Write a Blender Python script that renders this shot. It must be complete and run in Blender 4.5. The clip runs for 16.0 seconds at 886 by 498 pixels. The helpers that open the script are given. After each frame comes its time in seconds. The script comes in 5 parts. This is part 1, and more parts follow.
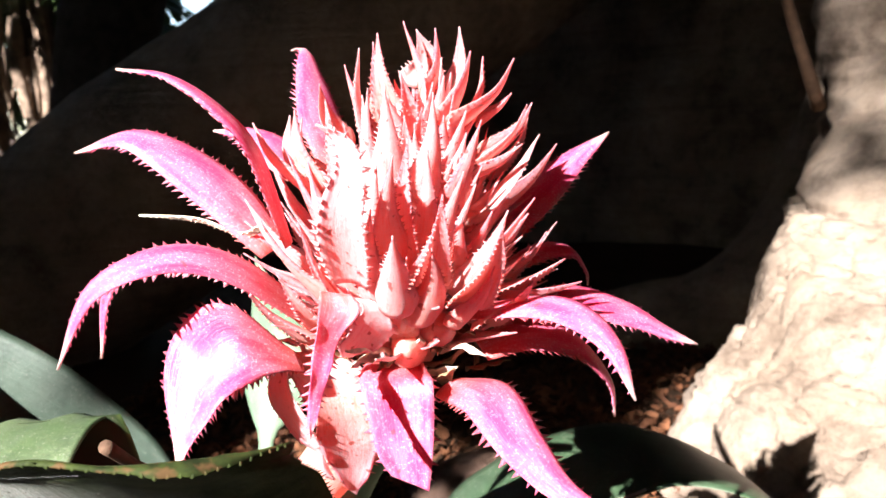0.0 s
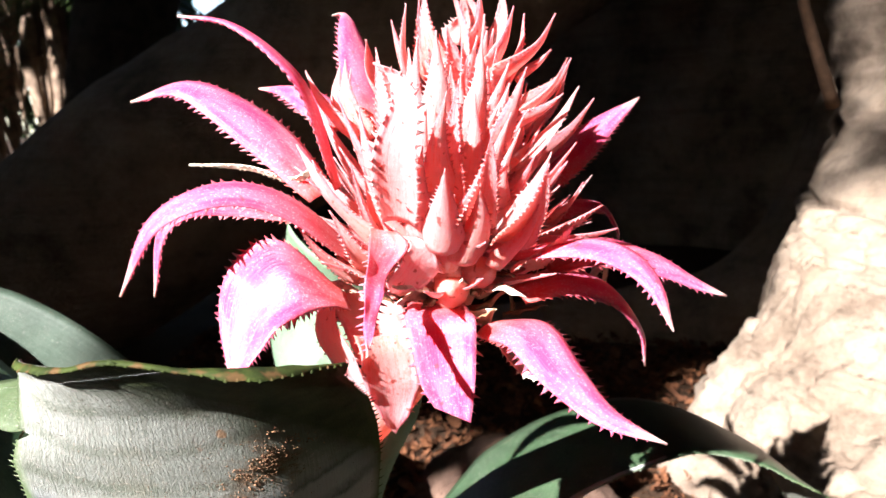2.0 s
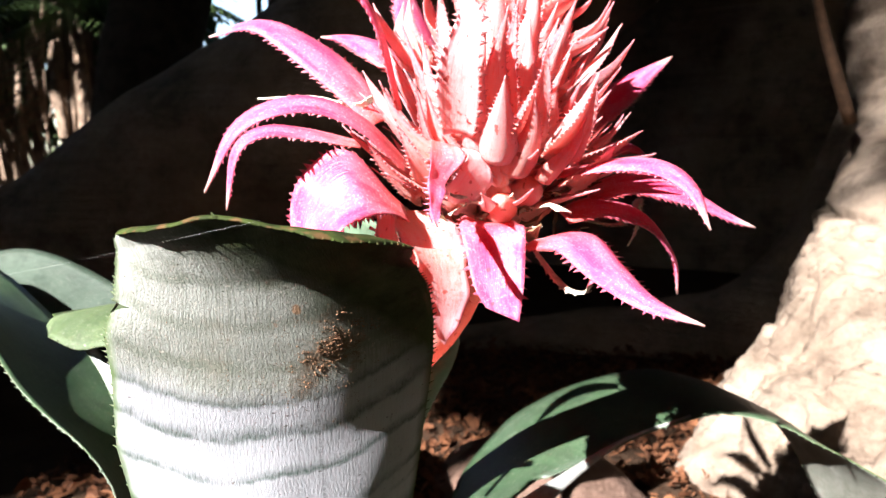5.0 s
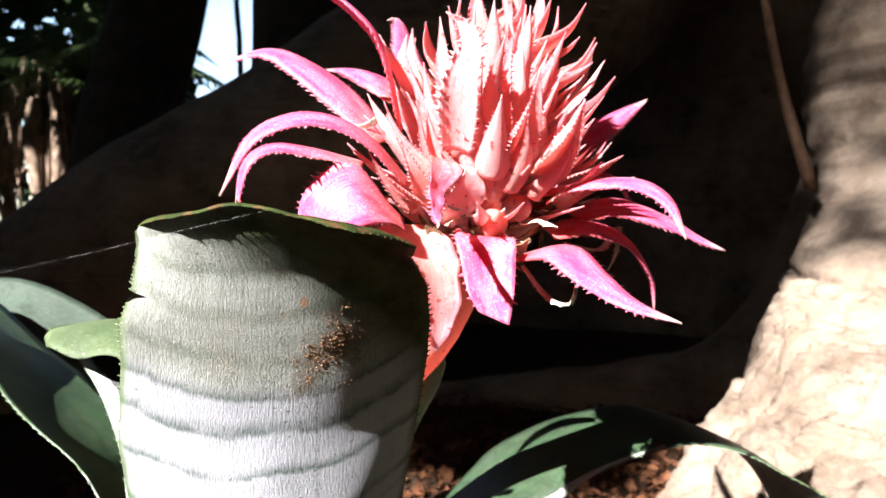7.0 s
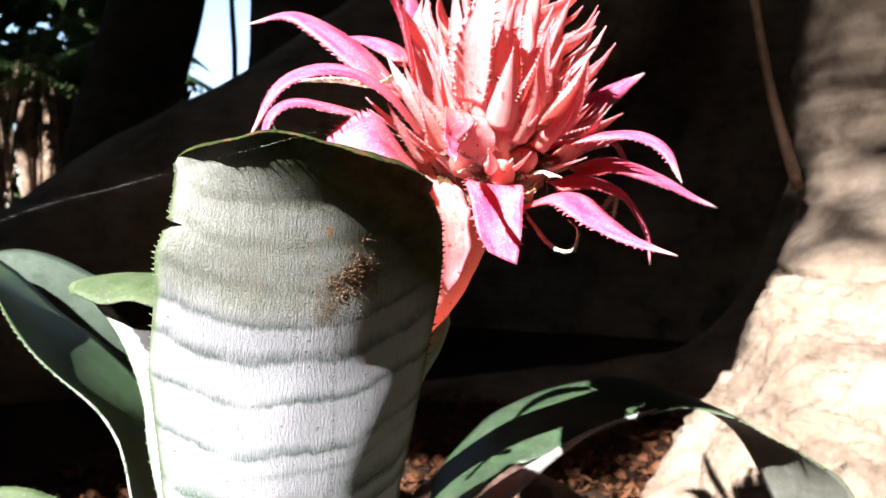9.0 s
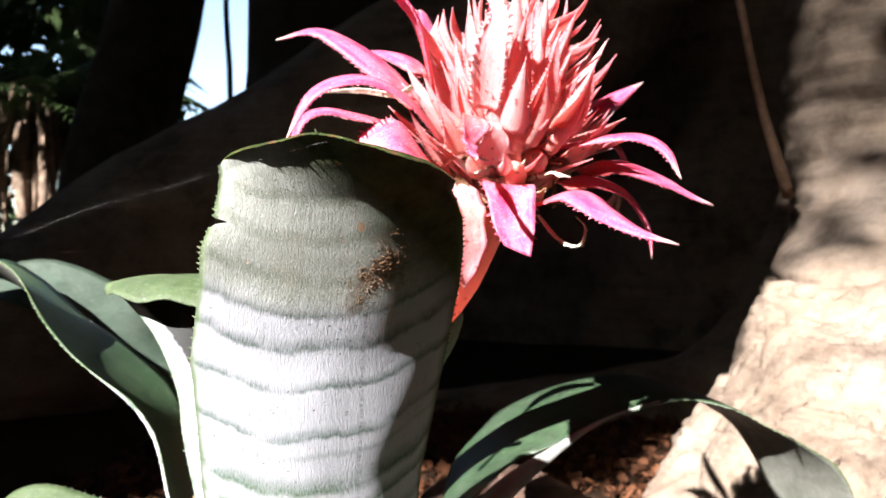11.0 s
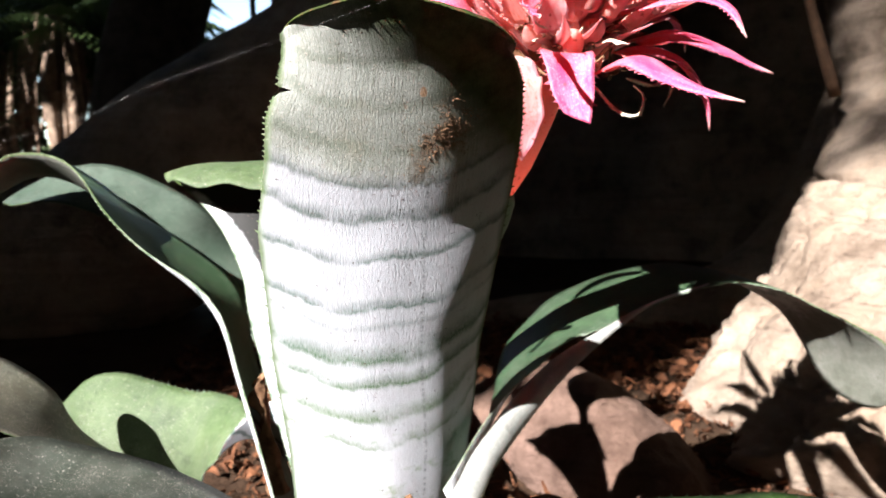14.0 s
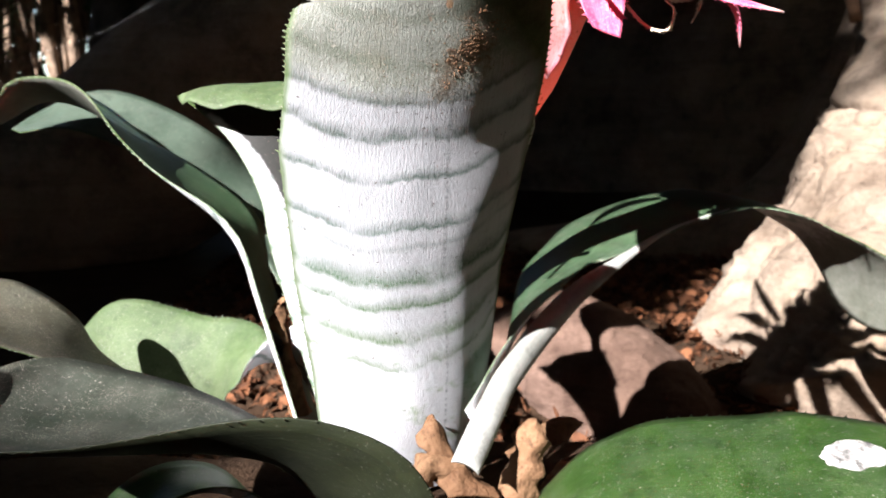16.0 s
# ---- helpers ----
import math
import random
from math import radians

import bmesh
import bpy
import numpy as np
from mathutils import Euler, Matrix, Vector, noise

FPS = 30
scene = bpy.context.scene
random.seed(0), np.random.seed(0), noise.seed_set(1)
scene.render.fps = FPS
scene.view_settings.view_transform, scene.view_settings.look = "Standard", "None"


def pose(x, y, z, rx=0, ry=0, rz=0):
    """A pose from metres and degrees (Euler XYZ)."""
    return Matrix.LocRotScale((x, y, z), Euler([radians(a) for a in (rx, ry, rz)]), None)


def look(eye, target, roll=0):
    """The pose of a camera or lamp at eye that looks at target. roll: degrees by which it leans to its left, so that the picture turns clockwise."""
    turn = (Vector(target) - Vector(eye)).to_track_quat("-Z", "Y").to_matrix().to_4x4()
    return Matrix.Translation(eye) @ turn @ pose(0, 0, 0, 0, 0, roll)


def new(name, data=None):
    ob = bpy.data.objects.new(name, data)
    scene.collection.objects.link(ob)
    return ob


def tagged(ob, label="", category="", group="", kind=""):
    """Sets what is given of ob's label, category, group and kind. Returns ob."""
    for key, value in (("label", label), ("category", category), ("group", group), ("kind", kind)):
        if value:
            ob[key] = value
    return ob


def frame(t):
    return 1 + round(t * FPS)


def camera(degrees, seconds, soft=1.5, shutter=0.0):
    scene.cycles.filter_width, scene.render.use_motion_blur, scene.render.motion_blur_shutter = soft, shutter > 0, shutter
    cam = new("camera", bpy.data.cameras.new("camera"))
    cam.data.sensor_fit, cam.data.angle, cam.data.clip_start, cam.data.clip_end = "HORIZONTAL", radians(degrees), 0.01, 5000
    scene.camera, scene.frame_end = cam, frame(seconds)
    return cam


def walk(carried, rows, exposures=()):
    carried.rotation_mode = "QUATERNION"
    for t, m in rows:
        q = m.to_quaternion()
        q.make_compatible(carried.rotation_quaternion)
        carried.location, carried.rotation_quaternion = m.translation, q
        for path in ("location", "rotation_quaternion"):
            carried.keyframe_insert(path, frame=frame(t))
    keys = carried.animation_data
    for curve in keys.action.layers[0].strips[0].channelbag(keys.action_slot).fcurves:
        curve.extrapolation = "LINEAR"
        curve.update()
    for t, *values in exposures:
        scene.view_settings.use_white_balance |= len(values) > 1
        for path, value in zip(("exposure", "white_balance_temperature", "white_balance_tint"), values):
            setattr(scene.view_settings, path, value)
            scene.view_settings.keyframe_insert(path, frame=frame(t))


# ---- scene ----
from mathutils.bvhtree import BVHTree

cam = camera(60.7, 16.0)
cam.data.dof.use_dof = True
cam.data.dof.focus_distance = 0.185
cam.data.dof.aperture_fstop = 30.0
METRES, EYE, TILT, LEAN, TURN = 0.17, 0.2125, -10.0, 3.0, 0.0
ROWS = [
    (0.0, 0.0, 0.0, 0.0, 0.0, 0.0, -0.0),
    (0.5, -0.0124, -0.0138, -0.0171, 0.09, 0.19, -0.18),
    (1.0, -0.0275, -0.0198, -0.0525, 0.27, -0.09, -0.25),
    (1.5, -0.0451, -0.0375, -0.0778, 0.32, 0.2, -0.56),
    (2.0, -0.0569, -0.0475, -0.0973, 0.39, 0.49, -0.86),
    (2.5, -0.076, -0.0558, -0.1386, 0.43, 0.76, -1.09),
    (3.0, -0.0901, -0.0704, -0.1652, 0.45, 1.77, -1.41),
    (3.5, -0.0936, -0.0948, -0.2017, 1.0, 1.95, -2.02),
    (4.0, -0.0985, -0.1116, -0.2357, 1.5, 2.01, -2.05),
    (6.5, -0.1485, -0.201, -0.3839, -0.31, 6.71, -3.21),
    (7.0, -0.1542, -0.2238, -0.4094, -1.07, 8.31, -3.4),
    (7.5, -0.1647, -0.2469, -0.4374, -1.43, 9.33, -3.36),
    (8.0, -0.1832, -0.2633, -0.4912, -1.6, 9.25, -3.66),
    (8.5, -0.1836, -0.2764, -0.5271, -1.96, 9.21, -4.09),
    (11.0, -0.239, -0.4046, -0.6192, -2.3, 10.67, -3.35),
    (11.5, -0.2485, -0.4151, -0.6342, -2.21, 10.48, -2.88),
    (12.0, -0.2584, -0.4182, -0.6565, -1.87, 9.71, -2.72),
    (12.5, -0.2655, -0.4175, -0.6719, -1.35, 8.61, -2.92),
    (13.0, -0.2694, -0.415, -0.6939, -0.86, 7.35, -2.88),
    (13.5, -0.2848, -0.4122, -0.717, -0.31, 6.25, -2.63),
    (14.0, -0.2984, -0.4049, -0.735, -0.03, 4.9, -2.46),
    (14.5, -0.3104, -0.4011, -0.7403, 0.11, 3.73, -2.36),
    (15.0, -0.3201, -0.3952, -0.7508, 0.06, 2.63, -2.38),
    (15.5, -0.332, -0.3886, -0.7629, 0.18, 1.13, -2.58),
    (16.0, -0.3373, -0.3838, -0.7674, 0.29, 0.05, -2.38),
]
walk(cam, [(t, pose(0, 0, EYE, TILT, LEAN, TURN) @ pose(METRES * x, METRES * y, METRES * z, 90 + pitch, roll, yaw)) for t, x, y, z, yaw, pitch, roll in ROWS], [(0.0, 2.25), (8.0, 2.2), (16.0, 1.99)])


# ---- light ----
SUN_TRAVEL = Vector((0.508, 0.65, -0.567)).normalized()
world = bpy.data.worlds.new("sky")
scene.world = world
world.use_nodes = True
wn = world.node_tree.nodes
sky = wn.new("ShaderNodeTexSky")
sky.sky_type, sky.sun_disc = "NISHITA", False
sky.sun_elevation = math.asin(-SUN_TRAVEL.z)
sky.sun_rotation = math.atan2(-SUN_TRAVEL.x, -SUN_TRAVEL.y)
world.node_tree.links.new(sky.outputs[0], wn["Background"].inputs[0])
wn["Background"].inputs[1].default_value = 0.101
sun = new("sun", bpy.data.lights.new("sun", "SUN"))
sun.data.energy, sun.data.angle, sun.data.color = 5.0, radians(0.5), (1.0, 0.948, 0.965)
sun.matrix_world = look((0, 0, 0), SUN_TRAVEL)


# ---- materials ----
class Mat:
    """A principled material with a few node shortcuts."""

    def __init__(self, name, rough=0.6, spec=0.4):
        self.m = bpy.data.materials.new(name)
        self.m.use_nodes = True
        self.t = self.m.node_tree
        self.b = self.t.nodes["Principled BSDF"]
        self.b.inputs["Roughness"].default_value = rough
        self.b.inputs["Specular IOR Level"].default_value = spec

    def node(self, kind, **values):
        n = self.t.nodes.new(kind)
        for key, value in values.items():
            n.inputs[key].default_value = value
        return n

    def link(self, a, b):
        self.t.links.new(a, b)

    def coords(self, which="Object", scale=(1, 1, 1)):
        c, mp = self.node("ShaderNodeTexCoord"), self.node("ShaderNodeMapping")
        mp.inputs["Scale"].default_value = scale
        self.link(c.outputs[which], mp.inputs["Vector"])
        return mp.outputs[0]

    def noise(self, scale, detail=4.0, rough=0.55, vec=None):
        n = self.node("ShaderNodeTexNoise", Scale=scale, Detail=detail, Roughness=rough)
        self.link(vec if vec else self.coords(), n.inputs["Vector"])
        return n.outputs["Fac"]

    def ramp(self, fac, stops):
        r = self.node("ShaderNodeValToRGB")
        els = r.color_ramp.elements
        while len(els) < len(stops):
            els.new(0.5)
        for e, (p, c) in zip(els, stops):
            e.position, e.color = p, (c if len(c) == 4 else (*c, 1))
        self.link(fac, r.inputs[0])
        return r.outputs[0]

    def mix(self, fac, a, b, kind="MIX"):
        n = self.t.nodes.new("ShaderNodeMix")
        n.data_type, n.blend_type = "RGBA", kind
        for sock, v in ((n.inputs[0], fac), (n.inputs[6], a), (n.inputs[7], b)):
            if isinstance(v, bpy.types.NodeSocket):
                self.link(v, sock)
            elif isinstance(v, tuple):
                sock.default_value = (*v, 1)
            else:
                sock.default_value = v
        return n.outputs[2]

    def math(self, op, a, b=0.0):
        n = self.node("ShaderNodeMath")
        n.operation = op
        for sock, v in zip(n.inputs, (a, b)):
            if isinstance(v, bpy.types.NodeSocket):
                self.link(v, sock)
            else:
                sock.default_value = v
        return n.outputs[0]

    def uv(self):
        c, s = self.node("ShaderNodeTexCoord"), self.node("ShaderNodeSeparateXYZ")
        self.link(c.outputs["UV"], s.inputs[0])
        return s.outputs["X"], s.outputs["Y"]

    def colour(self, c):
        if isinstance(c, tuple):
            self.b.inputs["Base Color"].default_value = (*c, 1)
        else:
            self.link(c, self.b.inputs["Base Color"])

    def bump(self, height, strength, distance):
        n = self.node("ShaderNodeBump", Strength=strength, Distance=distance)
        self.link(height, n.inputs["Height"])
        self.link(n.outputs[0], self.b.inputs["Normal"])

    def thin(self, amount):
        self.b.inputs["Subsurface Weight"].default_value = amount
        self.b.inputs["Subsurface Radius"].default_value = (0.004, 0.002, 0.002)
        self.b.inputs["Subsurface Scale"].default_value = 1.0


def translucent(m, colour, amount):
    """Let light through a thin coloured blade."""
    out = m.t.nodes["Material Output"]
    t, mixer = m.node("ShaderNodeBsdfTranslucent"), m.node("ShaderNodeMixShader", Fac=amount)
    m.link(colour, t.inputs["Color"])
    m.link(m.b.outputs[0], mixer.inputs[1])
    m.link(t.outputs[0], mixer.inputs[2])
    m.link(mixer.outputs[0], out.inputs["Surface"])


def random_of(m):
    return m.node("ShaderNodeObjectInfo").outputs["Random"]


def pink_material():
    """Smooth magenta bract: paler streaks and patches painted in as highlights, a coral foot and a withered point."""
    m = Mat("pink_bract", 0.40, 0.45)
    u, s = m.uv()
    base = m.ramp(s, [(0.0, (0.74, 0.13, 0.09)), (0.2, (0.82, 0.085, 0.14)), (0.42, (0.82, 0.060, 0.19)), (0.86, (0.83, 0.065, 0.215)), (0.94, (0.84, 0.42, 0.42)), (1.0, (0.78, 0.66, 0.52))])
    streak = m.noise(1.0, 4, 0.6, m.coords("UV", (30, 1.6, 1)))
    base = m.mix(m.ramp(streak, [(0.45, (0, 0, 0)), (0.75, (0.38, 0.38, 0.38))]), base, (0.90, 0.34, 0.46))
    # pale patches that stand in for bright sun on the bract
    sheen = m.ramp(m.noise(1.0, 3, 0.5, m.coords("UV", (3.2, 3.4, 1))), [(0.40, (0, 0, 0)), (0.58, (1, 1, 1))])
    base = m.mix(m.math("MULTIPLY", sheen, 0.26), base, (0.92, 0.52, 0.64))
    scurf = m.ramp(m.noise(1300, 5, 0.75), [(0.54, (0, 0, 0)), (0.66, (1, 1, 1))])
    base = m.mix(m.math("MULTIPLY", scurf, m.math("ADD", 0.30, m.math("MULTIPLY", sheen, 0.45))), base, (0.94, 0.80, 0.82))
    spots = m.ramp(m.noise(330, 2, 0.4), [(0.71, (0, 0, 0)), (0.75, (1, 1, 1))])
    base = m.mix(m.math("MULTIPLY", spots, 0.5), base, (0.35, 0.06, 0.03))
    m.colour(base)
    translucent(m, m.mix(0.35, base, (0.90, 0.08, 0.16)), 0.36)
    m.bump(m.noise(1.0, 3, 0.6, m.coords("UV", (38, 2, 1))), 0.35, 0.0006)
    m.thin(0.25)
    return m.m


def coral_material(name, powder):
    """Floral bract: orange coral at the foot, pink along the edges, dusted with white scurf over the keel."""
    m = Mat(name, 0.5, 0.35)
    u, s = m.uv()
    base = m.ramp(s, [(0.0, (0.84, 0.24, 0.12)), (0.22, (0.94, 0.36, 0.26)), (0.55, (0.94, 0.31, 0.31)), (0.85, (0.92, 0.29, 0.33)), (1.0, (0.86, 0.22, 0.27))])
    vary = m.ramp(random_of(m), [(0.0, (0.88, 0.15, 0.23)), (0.5, (0.94, 0.36, 0.25)), (1.0, (0.94, 0.54, 0.46))])
    base = m.mix(0.35, base, vary)
    rim = m.ramp(m.math("ABSOLUTE", m.math("SUBTRACT", u, 0.5)), [(0.30, (0, 0, 0)), (0.48, (1, 1, 1))])
    base = m.mix(m.math("MULTIPLY", rim, m.ramp(s, [(0.1, (0, 0, 0)), (0.5, (0.75, 0.75, 0.75))])), base, (0.84, 0.07, 0.22))
    streak = m.noise(1.0, 4, 0.7, m.coords("UV", (9, 3.0, 1)))
    dusting = m.ramp(m.math("ADD", streak, m.math("MULTIPLY", m.noise(1000, 4, 0.75), 0.6)), [(0.62, (0, 0, 0)), (0.84, (1, 1, 1))])
    base = m.mix(m.math("MULTIPLY", dusting, 0.24 + 0.42 * powder), base, (0.96, 0.82, 0.82))
    base = m.mix(max(0.0, powder - 0.5) * 0.75, base, (0.93, 0.70, 0.72))
    spots = m.ramp(m.noise(420, 2, 0.4), [(0.68, (0, 0, 0)), (0.72, (1, 1, 1))])
    base = m.mix(m.math("MULTIPLY", spots, 0.75), base, (0.30, 0.05, 0.03))
    m.colour(base)
    translucent(m, m.mix(0.55, base, (0.98, 0.27, 0.19)), 0.52)
    m.bump(m.math("ADD", m.noise(900, 5, 0.7), m.math("MULTIPLY", m.noise(1.0, 3, 0.6, m.coords("UV", (24, 2, 1))), 0.45)), 0.5, 0.0009)
    m.thin(0.25)
    return m.m


def dry_material(name, a, b, pieces=False):
    """Withered leaf: blotches, veins and dark scorched spots over two browns."""
    m = Mat(name, 0.75, 0.2)
    c = m.ramp(m.noise(60, 5, 0.6), [(0.3, a), (0.7, b)])
    c = m.mix(m.math("MULTIPLY", m.noise(500, 4, 0.7), 0.4), c, tuple(v * 0.5 for v in a))
    each = m.node("ShaderNodeNewGeometry").outputs["Random Per Island"] if pieces else random_of(m)
    c = m.mix(0.6 if pieces else 0.3, c, m.ramp(each, [(0, a), (1, b)]))
    scorch = m.ramp(m.noise(190, 5, 0.75), [(0.50, (0, 0, 0)), (0.64, (1, 1, 1))])
    m.colour(m.mix(m.math("MULTIPLY", scorch, 0.6), c, tuple(v * 0.35 for v in a)))
    m.bump(m.math("ADD", m.noise(250, 5, 0.6), m.math("MULTIPLY", m.noise(80, 3, 0.6), 2.0)), 0.8, 0.0016)
    return m.m


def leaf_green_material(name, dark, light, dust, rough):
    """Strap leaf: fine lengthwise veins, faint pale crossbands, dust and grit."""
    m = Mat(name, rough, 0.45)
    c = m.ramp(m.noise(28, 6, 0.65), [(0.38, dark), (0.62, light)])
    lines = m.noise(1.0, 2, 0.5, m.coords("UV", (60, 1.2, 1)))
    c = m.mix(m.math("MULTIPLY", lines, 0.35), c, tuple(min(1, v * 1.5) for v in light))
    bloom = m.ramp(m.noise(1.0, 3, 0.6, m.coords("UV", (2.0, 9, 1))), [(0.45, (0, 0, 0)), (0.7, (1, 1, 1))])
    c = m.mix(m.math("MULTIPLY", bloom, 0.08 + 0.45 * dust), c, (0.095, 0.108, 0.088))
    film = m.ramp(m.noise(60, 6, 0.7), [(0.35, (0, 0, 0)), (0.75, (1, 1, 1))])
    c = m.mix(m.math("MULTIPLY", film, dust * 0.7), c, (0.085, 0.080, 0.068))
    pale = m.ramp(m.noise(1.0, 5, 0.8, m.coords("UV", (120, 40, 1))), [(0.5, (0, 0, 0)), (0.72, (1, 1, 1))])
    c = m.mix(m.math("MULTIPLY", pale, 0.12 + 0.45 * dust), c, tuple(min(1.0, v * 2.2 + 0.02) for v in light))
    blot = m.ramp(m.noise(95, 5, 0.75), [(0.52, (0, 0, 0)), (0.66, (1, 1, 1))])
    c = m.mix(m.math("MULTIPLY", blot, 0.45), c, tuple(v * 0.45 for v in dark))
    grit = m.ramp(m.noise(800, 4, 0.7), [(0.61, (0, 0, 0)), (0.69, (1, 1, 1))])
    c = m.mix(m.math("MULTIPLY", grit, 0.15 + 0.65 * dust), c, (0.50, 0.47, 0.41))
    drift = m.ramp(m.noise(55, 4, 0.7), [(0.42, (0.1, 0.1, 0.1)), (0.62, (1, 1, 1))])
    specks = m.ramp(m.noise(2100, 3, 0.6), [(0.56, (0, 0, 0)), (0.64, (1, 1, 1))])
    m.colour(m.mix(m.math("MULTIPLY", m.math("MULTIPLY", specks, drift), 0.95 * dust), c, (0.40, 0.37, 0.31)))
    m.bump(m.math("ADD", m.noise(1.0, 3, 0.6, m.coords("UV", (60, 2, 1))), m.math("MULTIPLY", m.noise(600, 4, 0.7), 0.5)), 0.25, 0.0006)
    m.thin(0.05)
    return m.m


def leaf_silver_material(olive_from=0.79, hood_from=0.90, deep=1.0, hood_colour=(0.055, 0.072, 0.022), slant=0.0, hood_slant=0.12):
    """Silver underside of a leaf with broken green crossbands and an olive end. deep: scales the olive, on some leaves
    down to a painted shade.
    """
    m = Mat("silver_leaf", 0.6, 0.35)
    u, s = m.uv()
    wob = m.noise(1.0, 3, 0.6, m.coords("UV", (4, 5, 1)))
    fine = m.noise(1.0, 3, 0.7, m.coords("UV", (45, 9, 1)))
    line = m.math("ADD", s, m.math("ADD", m.math("MULTIPLY", wob, 0.085), m.math("MULTIPLY", fine, 0.014)))
    wave = m.math("SINE", m.math("MULTIPLY", line, 80.0))
    strength = m.ramp(m.noise(1.0, 2, 0.5, m.coords("UV", (3.2, 7, 1))), [(0.30, (0, 0, 0)), (0.50, (1, 1, 1))])
    band = m.math("MULTIPLY", m.ramp(wave, [(0.55, (0, 0, 0)), (0.97, (1, 1, 1))]), strength)
    silver = m.ramp(m.noise(35, 5, 0.6), [(0.3, (0.56, 0.575, 0.585)), (0.7, (0.70, 0.71, 0.735))])
    weave = m.noise(1.0, 2, 0.6, m.coords("UV", (190, 110, 1)))
    c = m.mix(m.math("MULTIPLY", band, m.ramp(weave, [(0.3, (0.55, 0.55, 0.55)), (0.6, (1, 1, 1))])), silver, (0.13, 0.19, 0.165))
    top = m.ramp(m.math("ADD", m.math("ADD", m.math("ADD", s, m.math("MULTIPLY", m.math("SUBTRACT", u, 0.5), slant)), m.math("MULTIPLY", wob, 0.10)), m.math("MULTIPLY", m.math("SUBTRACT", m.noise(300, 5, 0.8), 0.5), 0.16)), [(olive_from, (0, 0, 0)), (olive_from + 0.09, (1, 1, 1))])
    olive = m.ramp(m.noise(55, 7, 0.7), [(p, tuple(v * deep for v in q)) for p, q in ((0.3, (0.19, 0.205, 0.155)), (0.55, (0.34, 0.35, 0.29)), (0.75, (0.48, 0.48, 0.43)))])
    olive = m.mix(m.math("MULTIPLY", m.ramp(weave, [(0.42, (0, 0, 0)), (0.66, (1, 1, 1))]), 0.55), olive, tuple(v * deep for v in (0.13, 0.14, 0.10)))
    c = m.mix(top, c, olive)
    hood = m.ramp(m.math("ADD", s, m.math("MULTIPLY", m.math("SUBTRACT", u, 0.5), hood_slant)), [(min(0.99, hood_from), (0, 0, 0)), (min(1.0, hood_from + 0.05), (1, 1, 1))])
    c = m.mix(hood, c, hood_colour)
    edge = m.ramp(m.math("ABSOLUTE", m.math("SUBTRACT", u, 0.5)), [(0.47, (0, 0, 0)), (0.497, (1, 1, 1))])
    c = m.mix(m.math("MULTIPLY", edge, 0.8), c, (0.07, 0.12, 0.03))
    dots = m.ramp(m.noise(650, 3, 0.6), [(0.66, (0, 0, 0)), (0.71, (1, 1, 1))])
    m.colour(m.mix(m.math("MULTIPLY", dots, 0.75), c, (0.10, 0.08, 0.06)))
    m.bump(m.noise(1.0, 4, 0.7, m.coords("UV", (150, 60, 1))), 0.25, 0.0006)
    m.thin(0.06)
    return m.m


